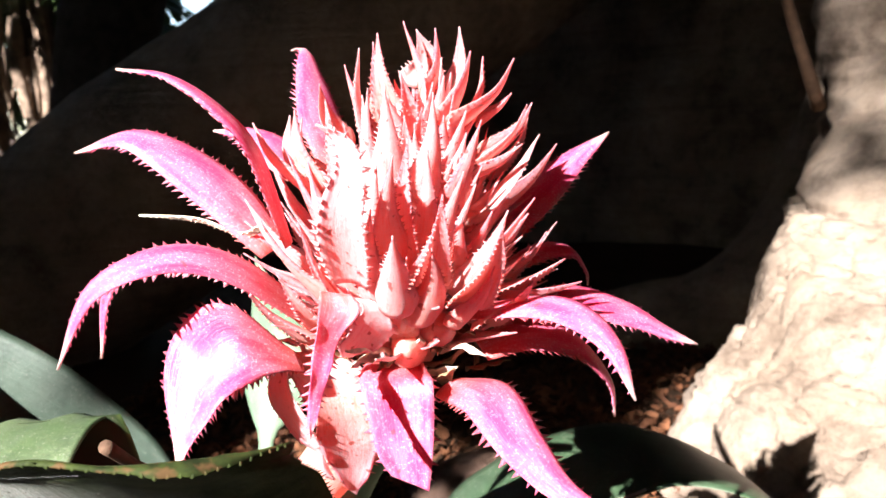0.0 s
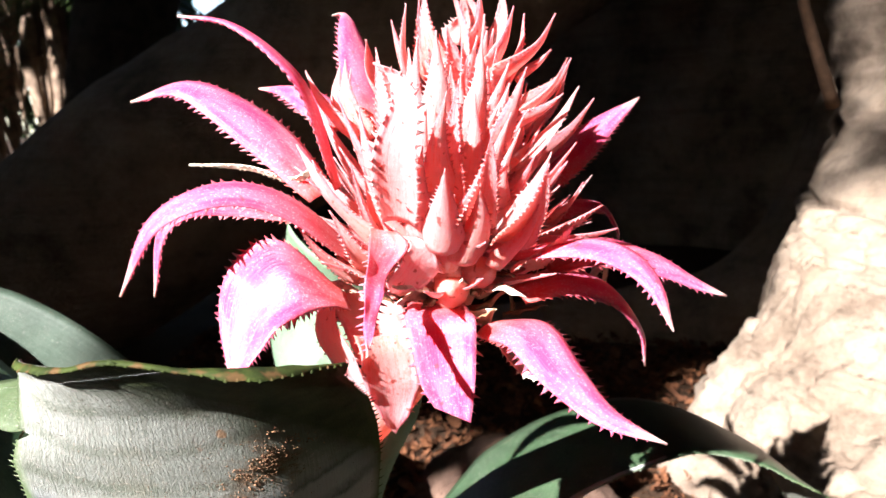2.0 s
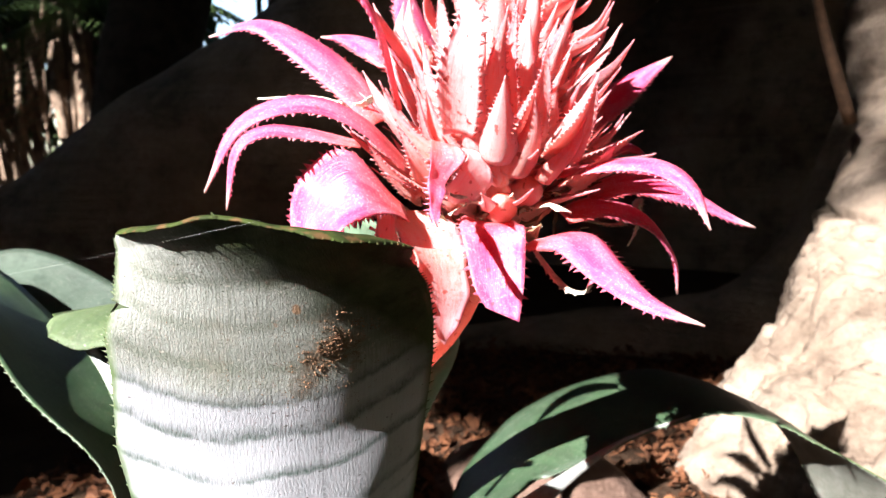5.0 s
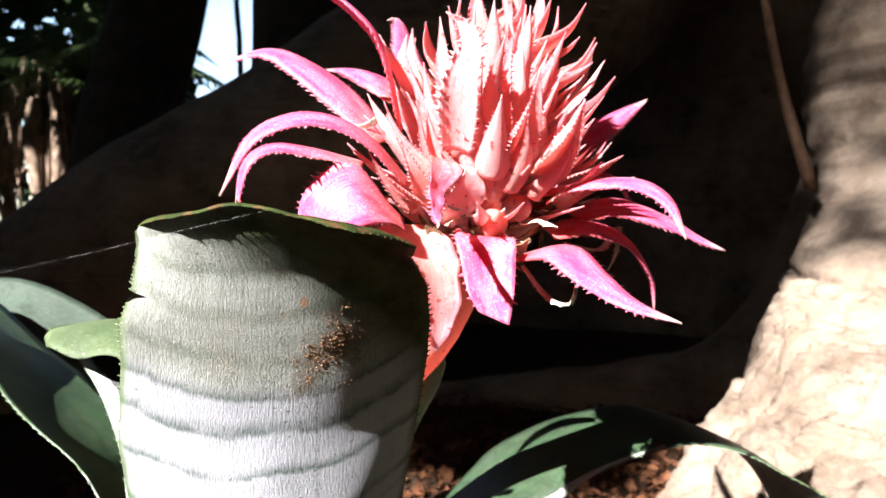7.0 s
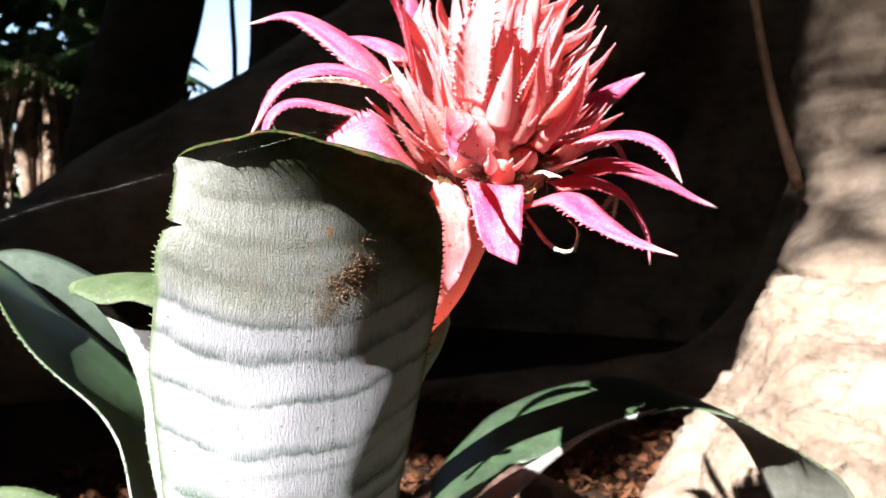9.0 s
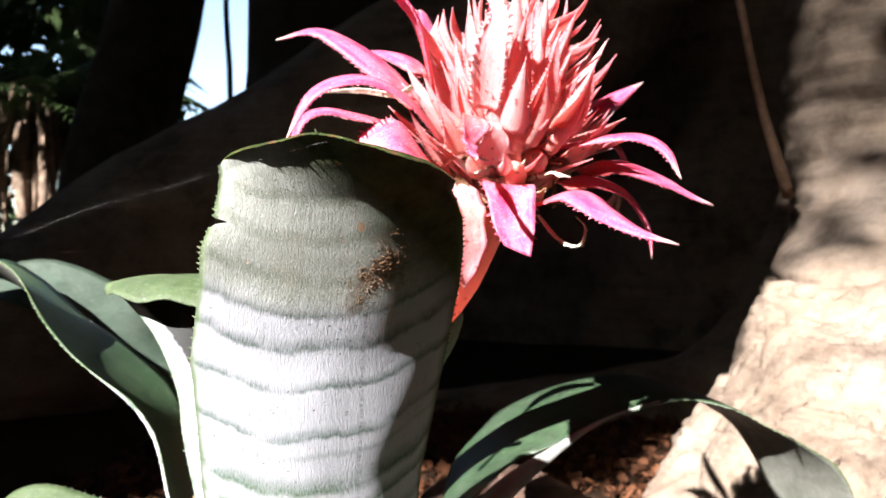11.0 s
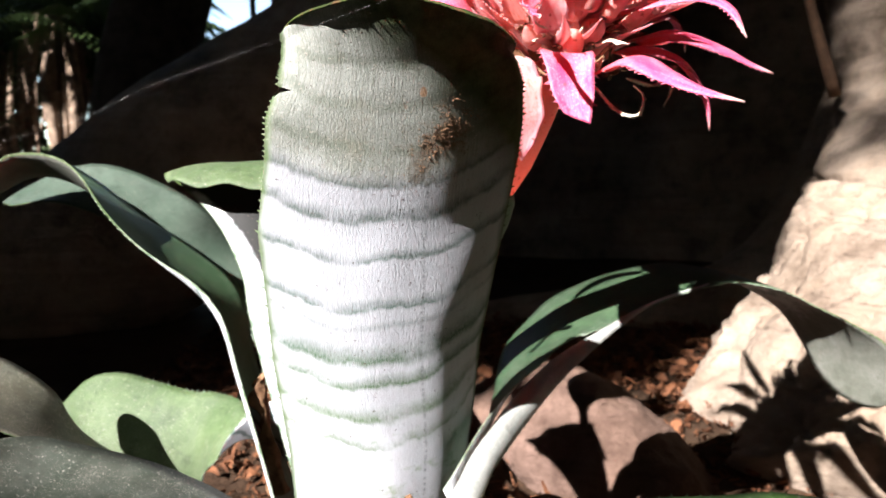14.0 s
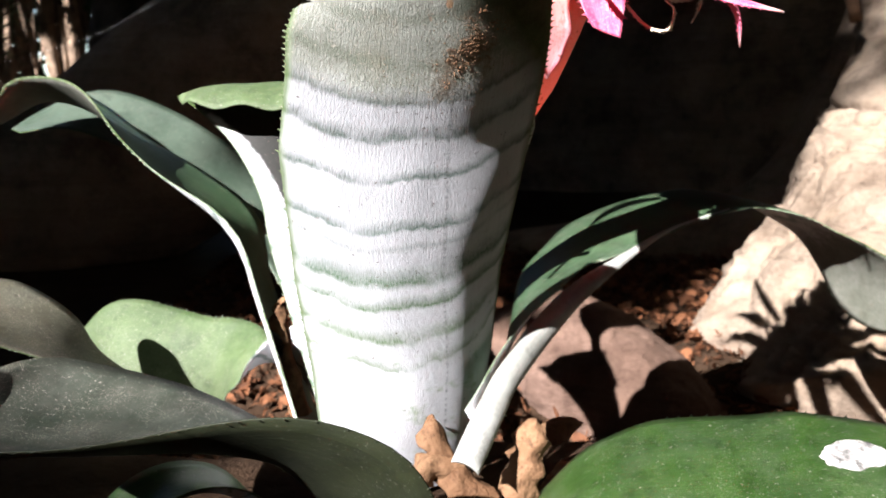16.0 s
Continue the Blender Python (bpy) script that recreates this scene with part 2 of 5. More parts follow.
def broad_leaf_material():
    """The upright leaf: chalky silver with sagging crossbands, a dull olive top end with soil stains and a green hood
    with its shadow painted in.
    """
    m = Mat("banded_silver_leaf", 0.75, 0.15)
    u, s = m.uv()
    wob = m.noise(1.0, 3, 0.6, m.coords("UV", (5, 6, 1)))
    fine = m.noise(1.0, 3, 0.7, m.coords("UV", (60, 12, 1)))
    off = m.math("SUBTRACT", u, 0.45)
    sag = m.math("MULTIPLY", m.math("MULTIPLY", off, off), -0.32)
    line = m.math("ADD", m.math("ADD", s, sag), m.math("ADD", m.math("MULTIPLY", m.math("SUBTRACT", wob, 0.5), 0.045), m.math("MULTIPLY", m.math("SUBTRACT", fine, 0.5), 0.009)))
    stops = [(0.0, 0.0)]
    for at, deep, wide in ((0.268, 0.7, 0.012), (0.322, 0.9, 0.020), (0.386, 0.95, 0.016), (0.434, 1.0, 0.026), (0.495, 0.5, 0.007), (0.530, 0.95, 0.012), (0.614, 1.0, 0.012), (0.684, 1.0, 0.015), (0.742, 0.9, 0.016)):
        stops += [(at - wide * 0.7, 0.0), (at - wide * 0.2, deep), (at + wide * 1.3, 0.0)]
    band = m.ramp(line, [(p, (d, d, d)) for p, d in stops])
    broken = m.ramp(m.noise(1.0, 4, 0.65, m.coords("UV", (5, 12, 1))), [(0.36, (0.35, 0.35, 0.35)), (0.52, (1, 1, 1))])
    weave = m.noise(1.0, 2, 0.6, m.coords("UV", (190, 110, 1)))
    threads = m.noise(1.0, 2, 0.5, m.coords("UV", (240, 6, 1)))
    silver = m.ramp(m.noise(35, 5, 0.6), [(0.3, (0.39, 0.40, 0.415)), (0.7, (0.50, 0.51, 0.535))])
    silver = m.mix(m.math("MULTIPLY", m.ramp(threads, [(0.45, (0, 0, 0)), (0.7, (1, 1, 1))]), 0.22), silver, (0.29, 0.305, 0.305))
    green = m.ramp(s, [(0.30, (0.065, 0.125, 0.030)), (0.55, (0.060, 0.105, 0.080)), (0.75, (0.055, 0.08, 0.06))])
    c = m.mix(m.math("MULTIPLY", m.math("MULTIPLY", band, broken), m.ramp(weave, [(0.3, (0.6, 0.6, 0.6)), (0.6, (1, 1, 1))])), silver, green)
    patchy = m.ramp(m.math("ADD", m.noise(1.0, 4, 0.6, m.coords("UV", (7, 26, 1))), m.math("MULTIPLY", s, -0.35)), [(0.50, (0, 0, 0)), (0.62, (1, 1, 1))])
    c = m.mix(m.math("MULTIPLY", patchy, 0.55), c, (0.14, 0.22, 0.08))
    crease = m.ramp(m.math("ABSOLUTE", m.math("SUBTRACT", m.math("ADD", u, m.math("MULTIPLY", m.math("SUBTRACT", wob, 0.5), 0.03)), 0.625)), [(0.0, (1, 1, 1)), (0.012, (0, 0, 0))])
    c = m.mix(m.math("MULTIPLY", crease, m.ramp(m.noise(1.0, 4, 0.8, m.coords("UV", (8, 90, 1))), [(0.42, (0, 0, 0)), (0.62, (0.8, 0.8, 0.8))])), c, (0.10, 0.11, 0.10))
    grime = m.ramp(m.noise(1.0, 4, 0.75, m.coords("UV", (40, 34, 1))), [(0.58, (0, 0, 0)), (0.72, (1, 1, 1))])
    c = m.mix(m.math("MULTIPLY", grime, m.ramp(u, [(0.0, (0.7, 0.7, 0.7)), (0.12, (0.1, 0.1, 0.1)), (0.55, (0.15, 0.15, 0.15)), (0.8, (0.6, 0.6, 0.6))])), c, (0.16, 0.17, 0.14))
    ragged = m.math("ADD", line, m.math("MULTIPLY", m.math("SUBTRACT", m.noise(260, 5, 0.8), 0.5), 0.05))
    top = m.ramp(ragged, [(0.735, (0, 0, 0)), (0.765, (1, 1, 1))])
    olive = m.ramp(m.noise(60, 7, 0.7), [(0.3, (0.21, 0.228, 0.185)), (0.52, (0.34, 0.358, 0.315)), (0.75, (0.47, 0.482, 0.445))])
    olive = m.mix(m.math("MULTIPLY", m.ramp(threads, [(0.42, (0, 0, 0)), (0.66, (1, 1, 1))]), 0.5), olive, (0.13, 0.145, 0.105))
    olive = m.mix(m.math("MULTIPLY", m.ramp(weave, [(0.5, (0, 0, 0)), (0.68, (1, 1, 1))]), 0.5), olive, (0.42, 0.42, 0.39))
    cross = m.ramp(m.math("SINE", m.math("MULTIPLY", line, 105.0)), [(0.3, (0, 0, 0)), (0.9, (1, 1, 1))])
    olive = m.mix(m.math("MULTIPLY", m.math("MULTIPLY", cross, broken), 0.4), olive, (0.11, 0.135, 0.09))
    c = m.mix(top, c, olive)
    # dark green that reaches lower on the right paints in the hood's shadow
    hood = m.ramp(m.math("ADD", s, m.math("MULTIPLY", m.math("SUBTRACT", u, 0.5), 0.30)), [(0.885, (0, 0, 0)), (0.965, (1, 1, 1))])
    c = m.mix(hood, c, m.ramp(m.noise(150, 5, 0.7), [(0.35, (0.028, 0.042, 0.010)), (0.7, (0.080, 0.100, 0.038))]))
    edge = m.ramp(m.math("ADD", m.math("ABSOLUTE", m.math("SUBTRACT", u, 0.5)), m.math("MULTIPLY", m.math("SUBTRACT", wob, 0.5), 0.05)), [(0.465, (0, 0, 0)), (0.495, (1, 1, 1))])
    c = m.mix(m.math("MULTIPLY", edge, 0.85), c, (0.06, 0.10, 0.025))
    for cu, cs, spread, amount, tone in ((0.66, 0.82, 14.0, 0.9, (0.19, 0.13, 0.075)), (0.60, 0.775, 24.0, 0.75, (0.13, 0.11, 0.08)), (0.50, 0.925, 50.0, 0.75, (0.10, 0.095, 0.065)), (0.575, 0.872, 900.0, 0.8, (0.40, 0.22, 0.11)), (0.515, 0.855, 1100.0, 0.8, (0.52, 0.30, 0.20)), (0.33, 0.82, 16.0, 0.3, (0.25, 0.23, 0.16))):
        du, ds = m.math("SUBTRACT", u, cu), m.math("MULTIPLY", m.math("SUBTRACT", s, cs), 1.9)
        away = m.math("ADD", m.math("MULTIPLY", du, du), m.math("MULTIPLY", ds, ds))
        dirt = m.math("SUBTRACT", m.noise(120, 6, 0.78), m.math("MULTIPLY", away, spread))
        c = m.mix(m.math("MULTIPLY", m.ramp(dirt, [(0.38, (0, 0, 0)), (0.52, (1, 1, 1))]), amount), c, tone)
    dots = m.ramp(m.noise(560, 3, 0.6), [(0.67, (0, 0, 0)), (0.71, (1, 1, 1))])
    c = m.mix(m.math("MULTIPLY", dots, 0.8), c, (0.09, 0.07, 0.05))
    pale = m.ramp(m.noise(1100, 3, 0.6), [(0.60, (0, 0, 0)), (0.68, (1, 1, 1))])
    m.colour(m.mix(m.math("MULTIPLY", pale, m.math("MULTIPLY", m.math("SUBTRACT", top, hood), 0.6)), c, (0.52, 0.48, 0.40)))
    m.bump(m.math("ADD", m.noise(1.0, 4, 0.7, m.coords("UV", (150, 60, 1))), m.math("ADD", m.math("MULTIPLY", m.noise(45, 3, 0.5), 1.5), m.math("MULTIPLY", top, m.math("MULTIPLY", m.noise(1500, 4, 0.7), 1.3)))), 0.42, 0.0009)
    m.thin(0.05)
    return m.m


def margin_material():
    m = Mat("green_margin", 0.75, 0.2)
    c = m.ramp(m.noise(140, 4, 0.6), [(0.35, (0.014, 0.022, 0.005)), (0.65, (0.060, 0.085, 0.018))])
    spots = m.ramp(m.noise(260, 2, 0.5), [(0.54, (0, 0, 0)), (0.64, (1, 1, 1))])
    c = m.mix(m.math("MULTIPLY", spots, 0.7), c, (0.14, 0.07, 0.03))
    m.colour(c)
    translucent(m, c, 0.15)
    return m.m


def bark_material(name, tint):
    m = Mat(name, 0.85, 0.2)
    big = m.noise(5, 5, 0.6)
    c = m.ramp(big, [(0.3, (0.23, 0.175, 0.125)), (0.5, (0.31, 0.245, 0.185)), (0.7, (0.38, 0.31, 0.245))])
    rings = m.noise(1.0, 5, 0.65, m.coords("Object", (4, 4, 60)))
    c = m.mix(m.math("MULTIPLY", m.ramp(rings, [(0.5, (0, 0, 0)), (0.68, (1, 1, 1))]), 0.45), c, (0.15, 0.105, 0.075))
    stain = m.ramp(m.noise(30, 7, 0.75), [(0.50, (0, 0, 0)), (0.66, (1, 1, 1))])
    c = m.mix(m.math("MULTIPLY", stain, 0.5), c, (0.16, 0.115, 0.08))
    fine = m.noise(170, 6, 0.7)
    c = m.mix(m.math("MULTIPLY", m.ramp(fine, [(0.5, (0, 0, 0)), (0.7, (1, 1, 1))]), 0.35), c, (0.17, 0.125, 0.09))
    speck = m.ramp(m.noise(420, 3, 0.7), [(0.60, (0, 0, 0)), (0.68, (1, 1, 1))])
    c = m.mix(m.math("MULTIPLY", speck, 0.4), c, (0.12, 0.08, 0.055))
    blotch = m.ramp(m.noise(11, 6, 0.72), [(0.36, (0.38, 0.35, 0.33)), (0.5, (0.95, 0.95, 0.95)), (0.66, (1.35, 1.3, 1.22))])
    c = m.mix(0.75, c, m.mix(1.0, c, blotch, "MULTIPLY"))
    m.colour(m.mix(1.0, c, tint, "MULTIPLY"))
    m.bump(m.math("ADD", m.math("MULTIPLY", rings, 0.7), m.math("MULTIPLY", fine, 0.45)), 0.8, 0.010)
    return m.m


def soil_material():
    m = Mat("soil", 0.95, 0.1)
    c = m.ramp(m.noise(14, 6, 0.7), [(0.3, (0.018, 0.011, 0.007)), (0.7, (0.06, 0.038, 0.023))])
    m.colour(m.mix(m.math("MULTIPLY", m.noise(120, 5, 0.7), 0.5), c, (0.085, 0.048, 0.028)))
    m.bump(m.noise(60, 6, 0.7), 0.8, 0.01)
    return m.m


def plain_material(name, colour, rough=0.8, scale=40.0, spread=0.4):
    m = Mat(name, rough, 0.2)
    c = m.ramp(m.noise(scale, 5, 0.6), [(0.3, tuple(v * (1 - spread) for v in colour)), (0.7, tuple(min(1, v * (1 + spread)) for v in colour))])
    m.colour(c)
    m.bump(m.noise(scale * 3, 5, 0.6), 0.4, 0.2 / scale)
    return m.m


PINK, CORAL, POWDERED, SILVER = pink_material(), coral_material("coral_bract", 0.5), coral_material("powdered_bract", 1.0), broad_leaf_material()
GREEN = leaf_green_material("green_leaf", (0.018, 0.040, 0.018), (0.035, 0.075, 0.032), 0.25, 0.42)
FRESH = leaf_green_material("fresh_leaf", (0.030, 0.068, 0.020), (0.062, 0.118, 0.042), 0.2, 0.32)
DUSTY = leaf_green_material("dusty_leaf", (0.011, 0.018, 0.011), (0.025, 0.034, 0.023), 0.75, 0.5)
OLIVE_DUST = leaf_green_material("olive_dusty_leaf", (0.042, 0.045, 0.022), (0.105, 0.100, 0.066), 0.8, 0.6)
SILVER_SIDE = leaf_silver_material(0.9, 1.05, 1.0, hood_slant=0.0)
BLOOM = leaf_green_material("bloomed_leaf", (0.020, 0.040, 0.024), (0.052, 0.080, 0.056), 0.2, 0.55)
# almost black: the shade on the dusty leaf's underside is put into its colour
SHADED_UNDER = leaf_green_material("shaded_underside", (0.008, 0.012, 0.004), (0.022, 0.028, 0.010), 0.02, 0.6)
PALE_GREEN = leaf_green_material("pale_leaf", (0.09, 0.16, 0.09), (0.19, 0.28, 0.18), 0.2, 0.5)
UNDER = leaf_silver_material(0.5, 1.05, 0.4)
# slanting, nearly black olive: shade under the folded tip, put into the colour
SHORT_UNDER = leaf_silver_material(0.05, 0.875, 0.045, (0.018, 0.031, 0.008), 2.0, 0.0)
GLOSSY = leaf_green_material("glossy_leaf", (0.007, 0.024, 0.003), (0.020, 0.048, 0.008), 0.12, 0.38)
FLAP = leaf_green_material("folded_tip", (0.008, 0.018, 0.004), (0.024, 0.038, 0.013), 0.1, 0.4)
MOTTLED = leaf_green_material("mottled_leaf", (0.026, 0.056, 0.012), (0.078, 0.116, 0.046), 0.25, 0.7)
# end dimmed in colour, for the shade that covers most of the drooping part
RIGHT_UNDER = leaf_silver_material(0.78, 1.05, 0.5, hood_slant=0.0)
MARGIN = margin_material()
RIM = leaf_green_material("rolled_margin", (0.20, 0.21, 0.185), (0.38, 0.39, 0.36), 0.35, 0.65)
PALE = dry_material("dry_pale", (0.72, 0.60, 0.42), (0.86, 0.80, 0.66))
BROWN = dry_material("dry_brown", (0.12, 0.055, 0.026), (0.33, 0.20, 0.11))
LITTER = dry_material("litter", (0.07, 0.028, 0.014), (0.24, 0.10, 0.045), True)
BARK, PINK_BARK, SOIL = bark_material("fig_bark", (1.0, 1.0, 1.0)), bark_material("pinkish_bark", (0.52, 0.42, 0.41)), soil_material()


# ---- building helpers ----
def part(name, bm, material, parent=None, label=""):
    """One mesh object from a bmesh, smooth, under a thing or part."""
    me = bpy.data.meshes.new(name)
    bm.normal_update()
    bm.to_mesh(me)
    bm.free()
    for p in me.polygons:
        p.use_smooth = True
    for mat in material if isinstance(material, tuple) else (material, material):
        me.materials.append(mat)
    ob = new(name, me)
    if parent:
        ob.parent = parent
    return tagged(ob, label)


def spline(pts, n):
    """n + 1 places evenly along a Catmull-Rom curve through pts."""
    p = [Vector(q) for q in pts]
    p = [p[0] * 2 - p[1]] + p + [p[-1] * 2 - p[-2]]
    fine = []
    for i in range(1, len(p) - 2):
        for k in range(24):
            t = k / 24
            a, b, c, d = p[i - 1 : i + 3]
            fine.append(0.5 * (2 * b + (c - a) * t + (2 * a - 5 * b + 4 * c - d) * t * t + (3 * b - a - 3 * c + d) * t**3))
    fine.append(p[-2])
    run = [0.0]
    for a, b in zip(fine, fine[1:]):
        run.append(run[-1] + (b - a).length)
    xs = np.linspace(0, run[-1], n + 1)
    arr = np.array([tuple(v) for v in fine])
    return [Vector(v) for v in np.stack([np.interp(xs, run, arr[:, k]) for k in range(3)], 1)], run[-1]


def lance(s):
    """Width of a bract along its length: a broad base, a taper, a point."""
    return (0.62 + 0.38 * math.sin(min(1, s / 0.38) * math.pi / 2)) * (1 - max(0, (s - 0.38) / 0.62) ** 1.6) ** 0.9


def strap(s):
    """Width of a leaf: parallel edges and a round end with a point."""
    return (0.75 + 0.25 * min(1, s / 0.4)) * math.sqrt(max(0, 1 - max(0, (s - 0.72) / 0.28) ** 2.4))


def broad(s):
    """Width of a large bract: broad low down, then tapering to a point."""
    return (0.72 + 0.28 * math.sin(min(1, s / 0.3) * math.pi / 2)) * (1 - max(0, (s - 0.35) / 0.65) ** 1.5)


def pike(s):
    """Width of a floral bract: widest low down, then a long even taper into a spine."""
    return 0.8 + 0.2 * s / 0.15 if s < 0.15 else 0.997 * (1 - (s - 0.15) / 0.85) ** 1.12 + 0.003


def blade_end(s):
    """Width of a leaf given by its edges: a rounded end."""
    return math.sqrt(max(0, 1 - max(0, (s - 0.85) / 0.15) ** 2.2))


def tongue(s):
    return (0.55 + 0.45 * min(1, s / 0.25)) * (1 - max(0, (s - 0.45) / 0.55) ** 2.6) ** 0.75


def blade_mesh(pts, width, turn=0.0, shape=lance, cup=0.2, n=18, m=6, teeth=0.0, pitch=0.004, thick=0.0006, ripple=0.0, out=None, twist=0.0, seed=1, other=None, square=False):
    """A leaf-like blade along a curve, with thickness and toothed edges. turn, twist: degrees about its length, at the base and added to the tip.
    With other, pts and other are the two edges of the blade instead."""
    c, length = spline(pts, n)
    if other:
        ends = list(zip(c, spline(other, n)[0]))
        c = [(a + b) / 2 for a, b in ends]
    rng = random.Random(seed)
    flat = Vector(out) if out else c[-1] - c[0]
    flat.z = 0
    if flat.length < 1e-5:
        flat = Vector((0, -1, 0))
    side0 = Vector((0, 0, 1)).cross(flat.normalized())
    bm = bmesh.new()
    uv = bm.loops.layers.uv.new("UVMap")
    grid, data = [[], []], {}
    rims = []
    for i, p in enumerate(c):
        s = i / n
        t = (c[min(n, i + 1)] - c[max(0, i - 1)]).normalized()
        sd = (side0 - t * side0.dot(t)).normalized()
        sd = Matrix.Rotation(radians(turn + twist * s), 3, t) @ sd
        w = max(0.00015, width / 2 * shape(s))
        if other:
            sd = ends[i][1] - ends[i][0]
            w = max(0.0003, sd.length / 2 * width * shape(s))
            sd = sd.normalized() if square else (sd - t * sd.dot(t)).normalized()
        nm = sd.cross(t).normalized()
        lift = cup * w if other else 0.0
        rows = ([], [])
        for j in range(m + 1):
            u = 2 * j / m - 1
            wav = ripple * math.sin(s * 17 + seed + (2 if u > 0 else 0)) * u * u
            q = p + sd * (u * w * (1 - 0.25 * abs(cup) * u * u)) + nm * (cup * w * u * u - lift + wav)
            th = thick / 2 * (1.0 - 0.7 * u * u) + 0.00005
            for k, sg in ((0, 1), (1, -1)):
                v = bm.verts.new(q + nm * th * sg)
                data[v] = (j / m, s)
                rows[k].append(v)
        grid[0].append(rows[0])
        grid[1].append(rows[1])
        rims.append((p, t, sd, nm, w, rows))

    def face(*vs):
        f = bm.faces.new(vs)
        for lp in f.loops:
            lp[uv].uv = data[lp.vert]
        return f

    for i in range(n):
        for j in range(m):
            a, b = grid[0], grid[1]
            face(a[i][j], a[i][j + 1], a[i + 1][j + 1], a[i + 1][j])
            face(b[i][j + 1], b[i][j], b[i + 1][j], b[i + 1][j + 1]).material_index = 1
        for j, flip in ((0, False), (m, True)):
            q = [grid[0][i][j], grid[0][i + 1][j], grid[1][i + 1][j], grid[1][i][j]]
            face(*(q[::-1] if flip else q))
    for i in (0, n):
        for j in range(m):
            q = [grid[0][i][j], grid[1][i][j], grid[1][i][j + 1], grid[0][i][j + 1]]
            face(*(q if i == 0 else q[::-1]))
    if teeth:
        count = max(3, int(length / pitch))
        for k in range(1, count):
            for j, sg in ((0, -1), (m, 1)):
                s = (k + rng.uniform(-0.25, 0.25)) / count
                if not 0.04 < s < 0.97:
                    continue
                i = min(n - 1, int(s * n))
                f = s * n - i
                e = grid[0][i][j].co.lerp(grid[0][i + 1][j].co, f)
                _, t, sd, nm, w, _ = rims[i]
                size = teeth * rng.uniform(0.6, 1.25) * (0.55 + 0.45 * math.sin(math.pi * min(1, s * 1.1)))
                size *= min(1.0, 3.0 * w / (width / 2)) if not other else 1.0
                half = size * 0.42
                vs = [bm.verts.new(e - t * half - sd * sg * 0.0004), bm.verts.new(e + t * half - sd * sg * 0.0004),
                      bm.verts.new(e + nm * 0.0005 - sd * sg * 0.0003), bm.verts.new(e + sd * sg * size + t * size * rng.uniform(0.2, 0.9))]
                for v in vs:
                    data[v] = (0.0 if j == 0 else 1.0, 0.45 * s)
                face(vs[0], vs[1], vs[3])
                face(vs[1], vs[2], vs[3])
                face(vs[2], vs[0], vs[3])
    return bm


def tube_mesh(pts, radii, n=24, m=20, wobble=0.0, freq=6.0, squash=1.0, ridges=0.0, seed=0.0, carve=None):
    """A limb along a curve with changing radius and an uneven skin."""
    c, length = spline(pts, n)
    rs = np.interp(np.linspace(0, 1, n + 1), np.linspace(0, 1, len(radii)), radii)
    bm = bmesh.new()
    rings = []
    ref = Vector((0, -1, 0.01))
    for i, p in enumerate(c):
        t = (c[min(n, i + 1)] - c[max(0, i - 1)]).normalized()
        a = t.cross(ref).normalized()
        b = a.cross(t).normalized()
        ring = []
        for j in range(m):
            g = 2 * math.pi * j / m
            d = a * math.cos(g) + b * math.sin(g) * squash
            q = p + d * rs[i]
            k = 1 + wobble * noise.noise(q * freq + Vector((seed, 0, 0))) + wobble * 0.5 * noise.noise(q * freq * 2.7) + ridges * math.sin(g * 5 + seed + 2 * noise.noise(p * 2))
            q = p + d * rs[i] * k
            ring.append(bm.verts.new(q + d * carve(q) if carve else q))
        rings.append(ring)
    for i in range(n):
        for j in range(m):
            bm.faces.new((rings[i][j], rings[i][(j + 1) % m], rings[i + 1][(j + 1) % m], rings[i + 1][j]))
    bm.faces.new(rings[0][::-1])
    bm.faces.new(rings[-1])
    return bm


# ---- ground ----
def ground_height(x, y):
    v = Vector((x, y, 0))
    near = math.exp(-((x - 0.1) ** 2 + (y - 0.5) ** 2) / 0.8)
    level = float(np.interp(y, (0.26, 0.35, 0.45, 0.56), (-0.062, -0.150, -0.150, -0.106)))
    return level + near * (0.014 * noise.noise(v * 7) + 0.006 * noise.noise(v * 23)) + (1 - near) * 0.10 * noise.noise(v * 0.7)


def build_ground():
    steps = sorted({round(a * b, 3) for a in (-1, 1) for b in [0.03 * k for k in range(36)] + [1.2, 1.5, 2, 3, 4.5, 7, 11, 20, 50, 200, 900]})
    bm = bmesh.new()
    g = [[bm.verts.new((x, y + 0.5, ground_height(x, y + 0.5))) for x in steps] for y in steps]
    for i in range(len(steps) - 1):
        for j in range(len(steps) - 1):
            bm.faces.new((g[i][j], g[i][j + 1], g[i + 1][j + 1], g[i + 1][j]))
    return tagged(part("ground", bm, SOIL), "dark bare forest soil between tree roots", "ground", kind="structure")


build_ground()


# ---- fig tree ----
fig = tagged(new("fig_tree"), "large fig tree with grey buttress roots", "tree")
fig.location = (0.6, 1.6, -0.06)


def on_fig(name, bm, label="", material=None):
    for v in bm.verts:
        v.co -= fig.location
    return part(name, bm, material or BARK, fig, label)


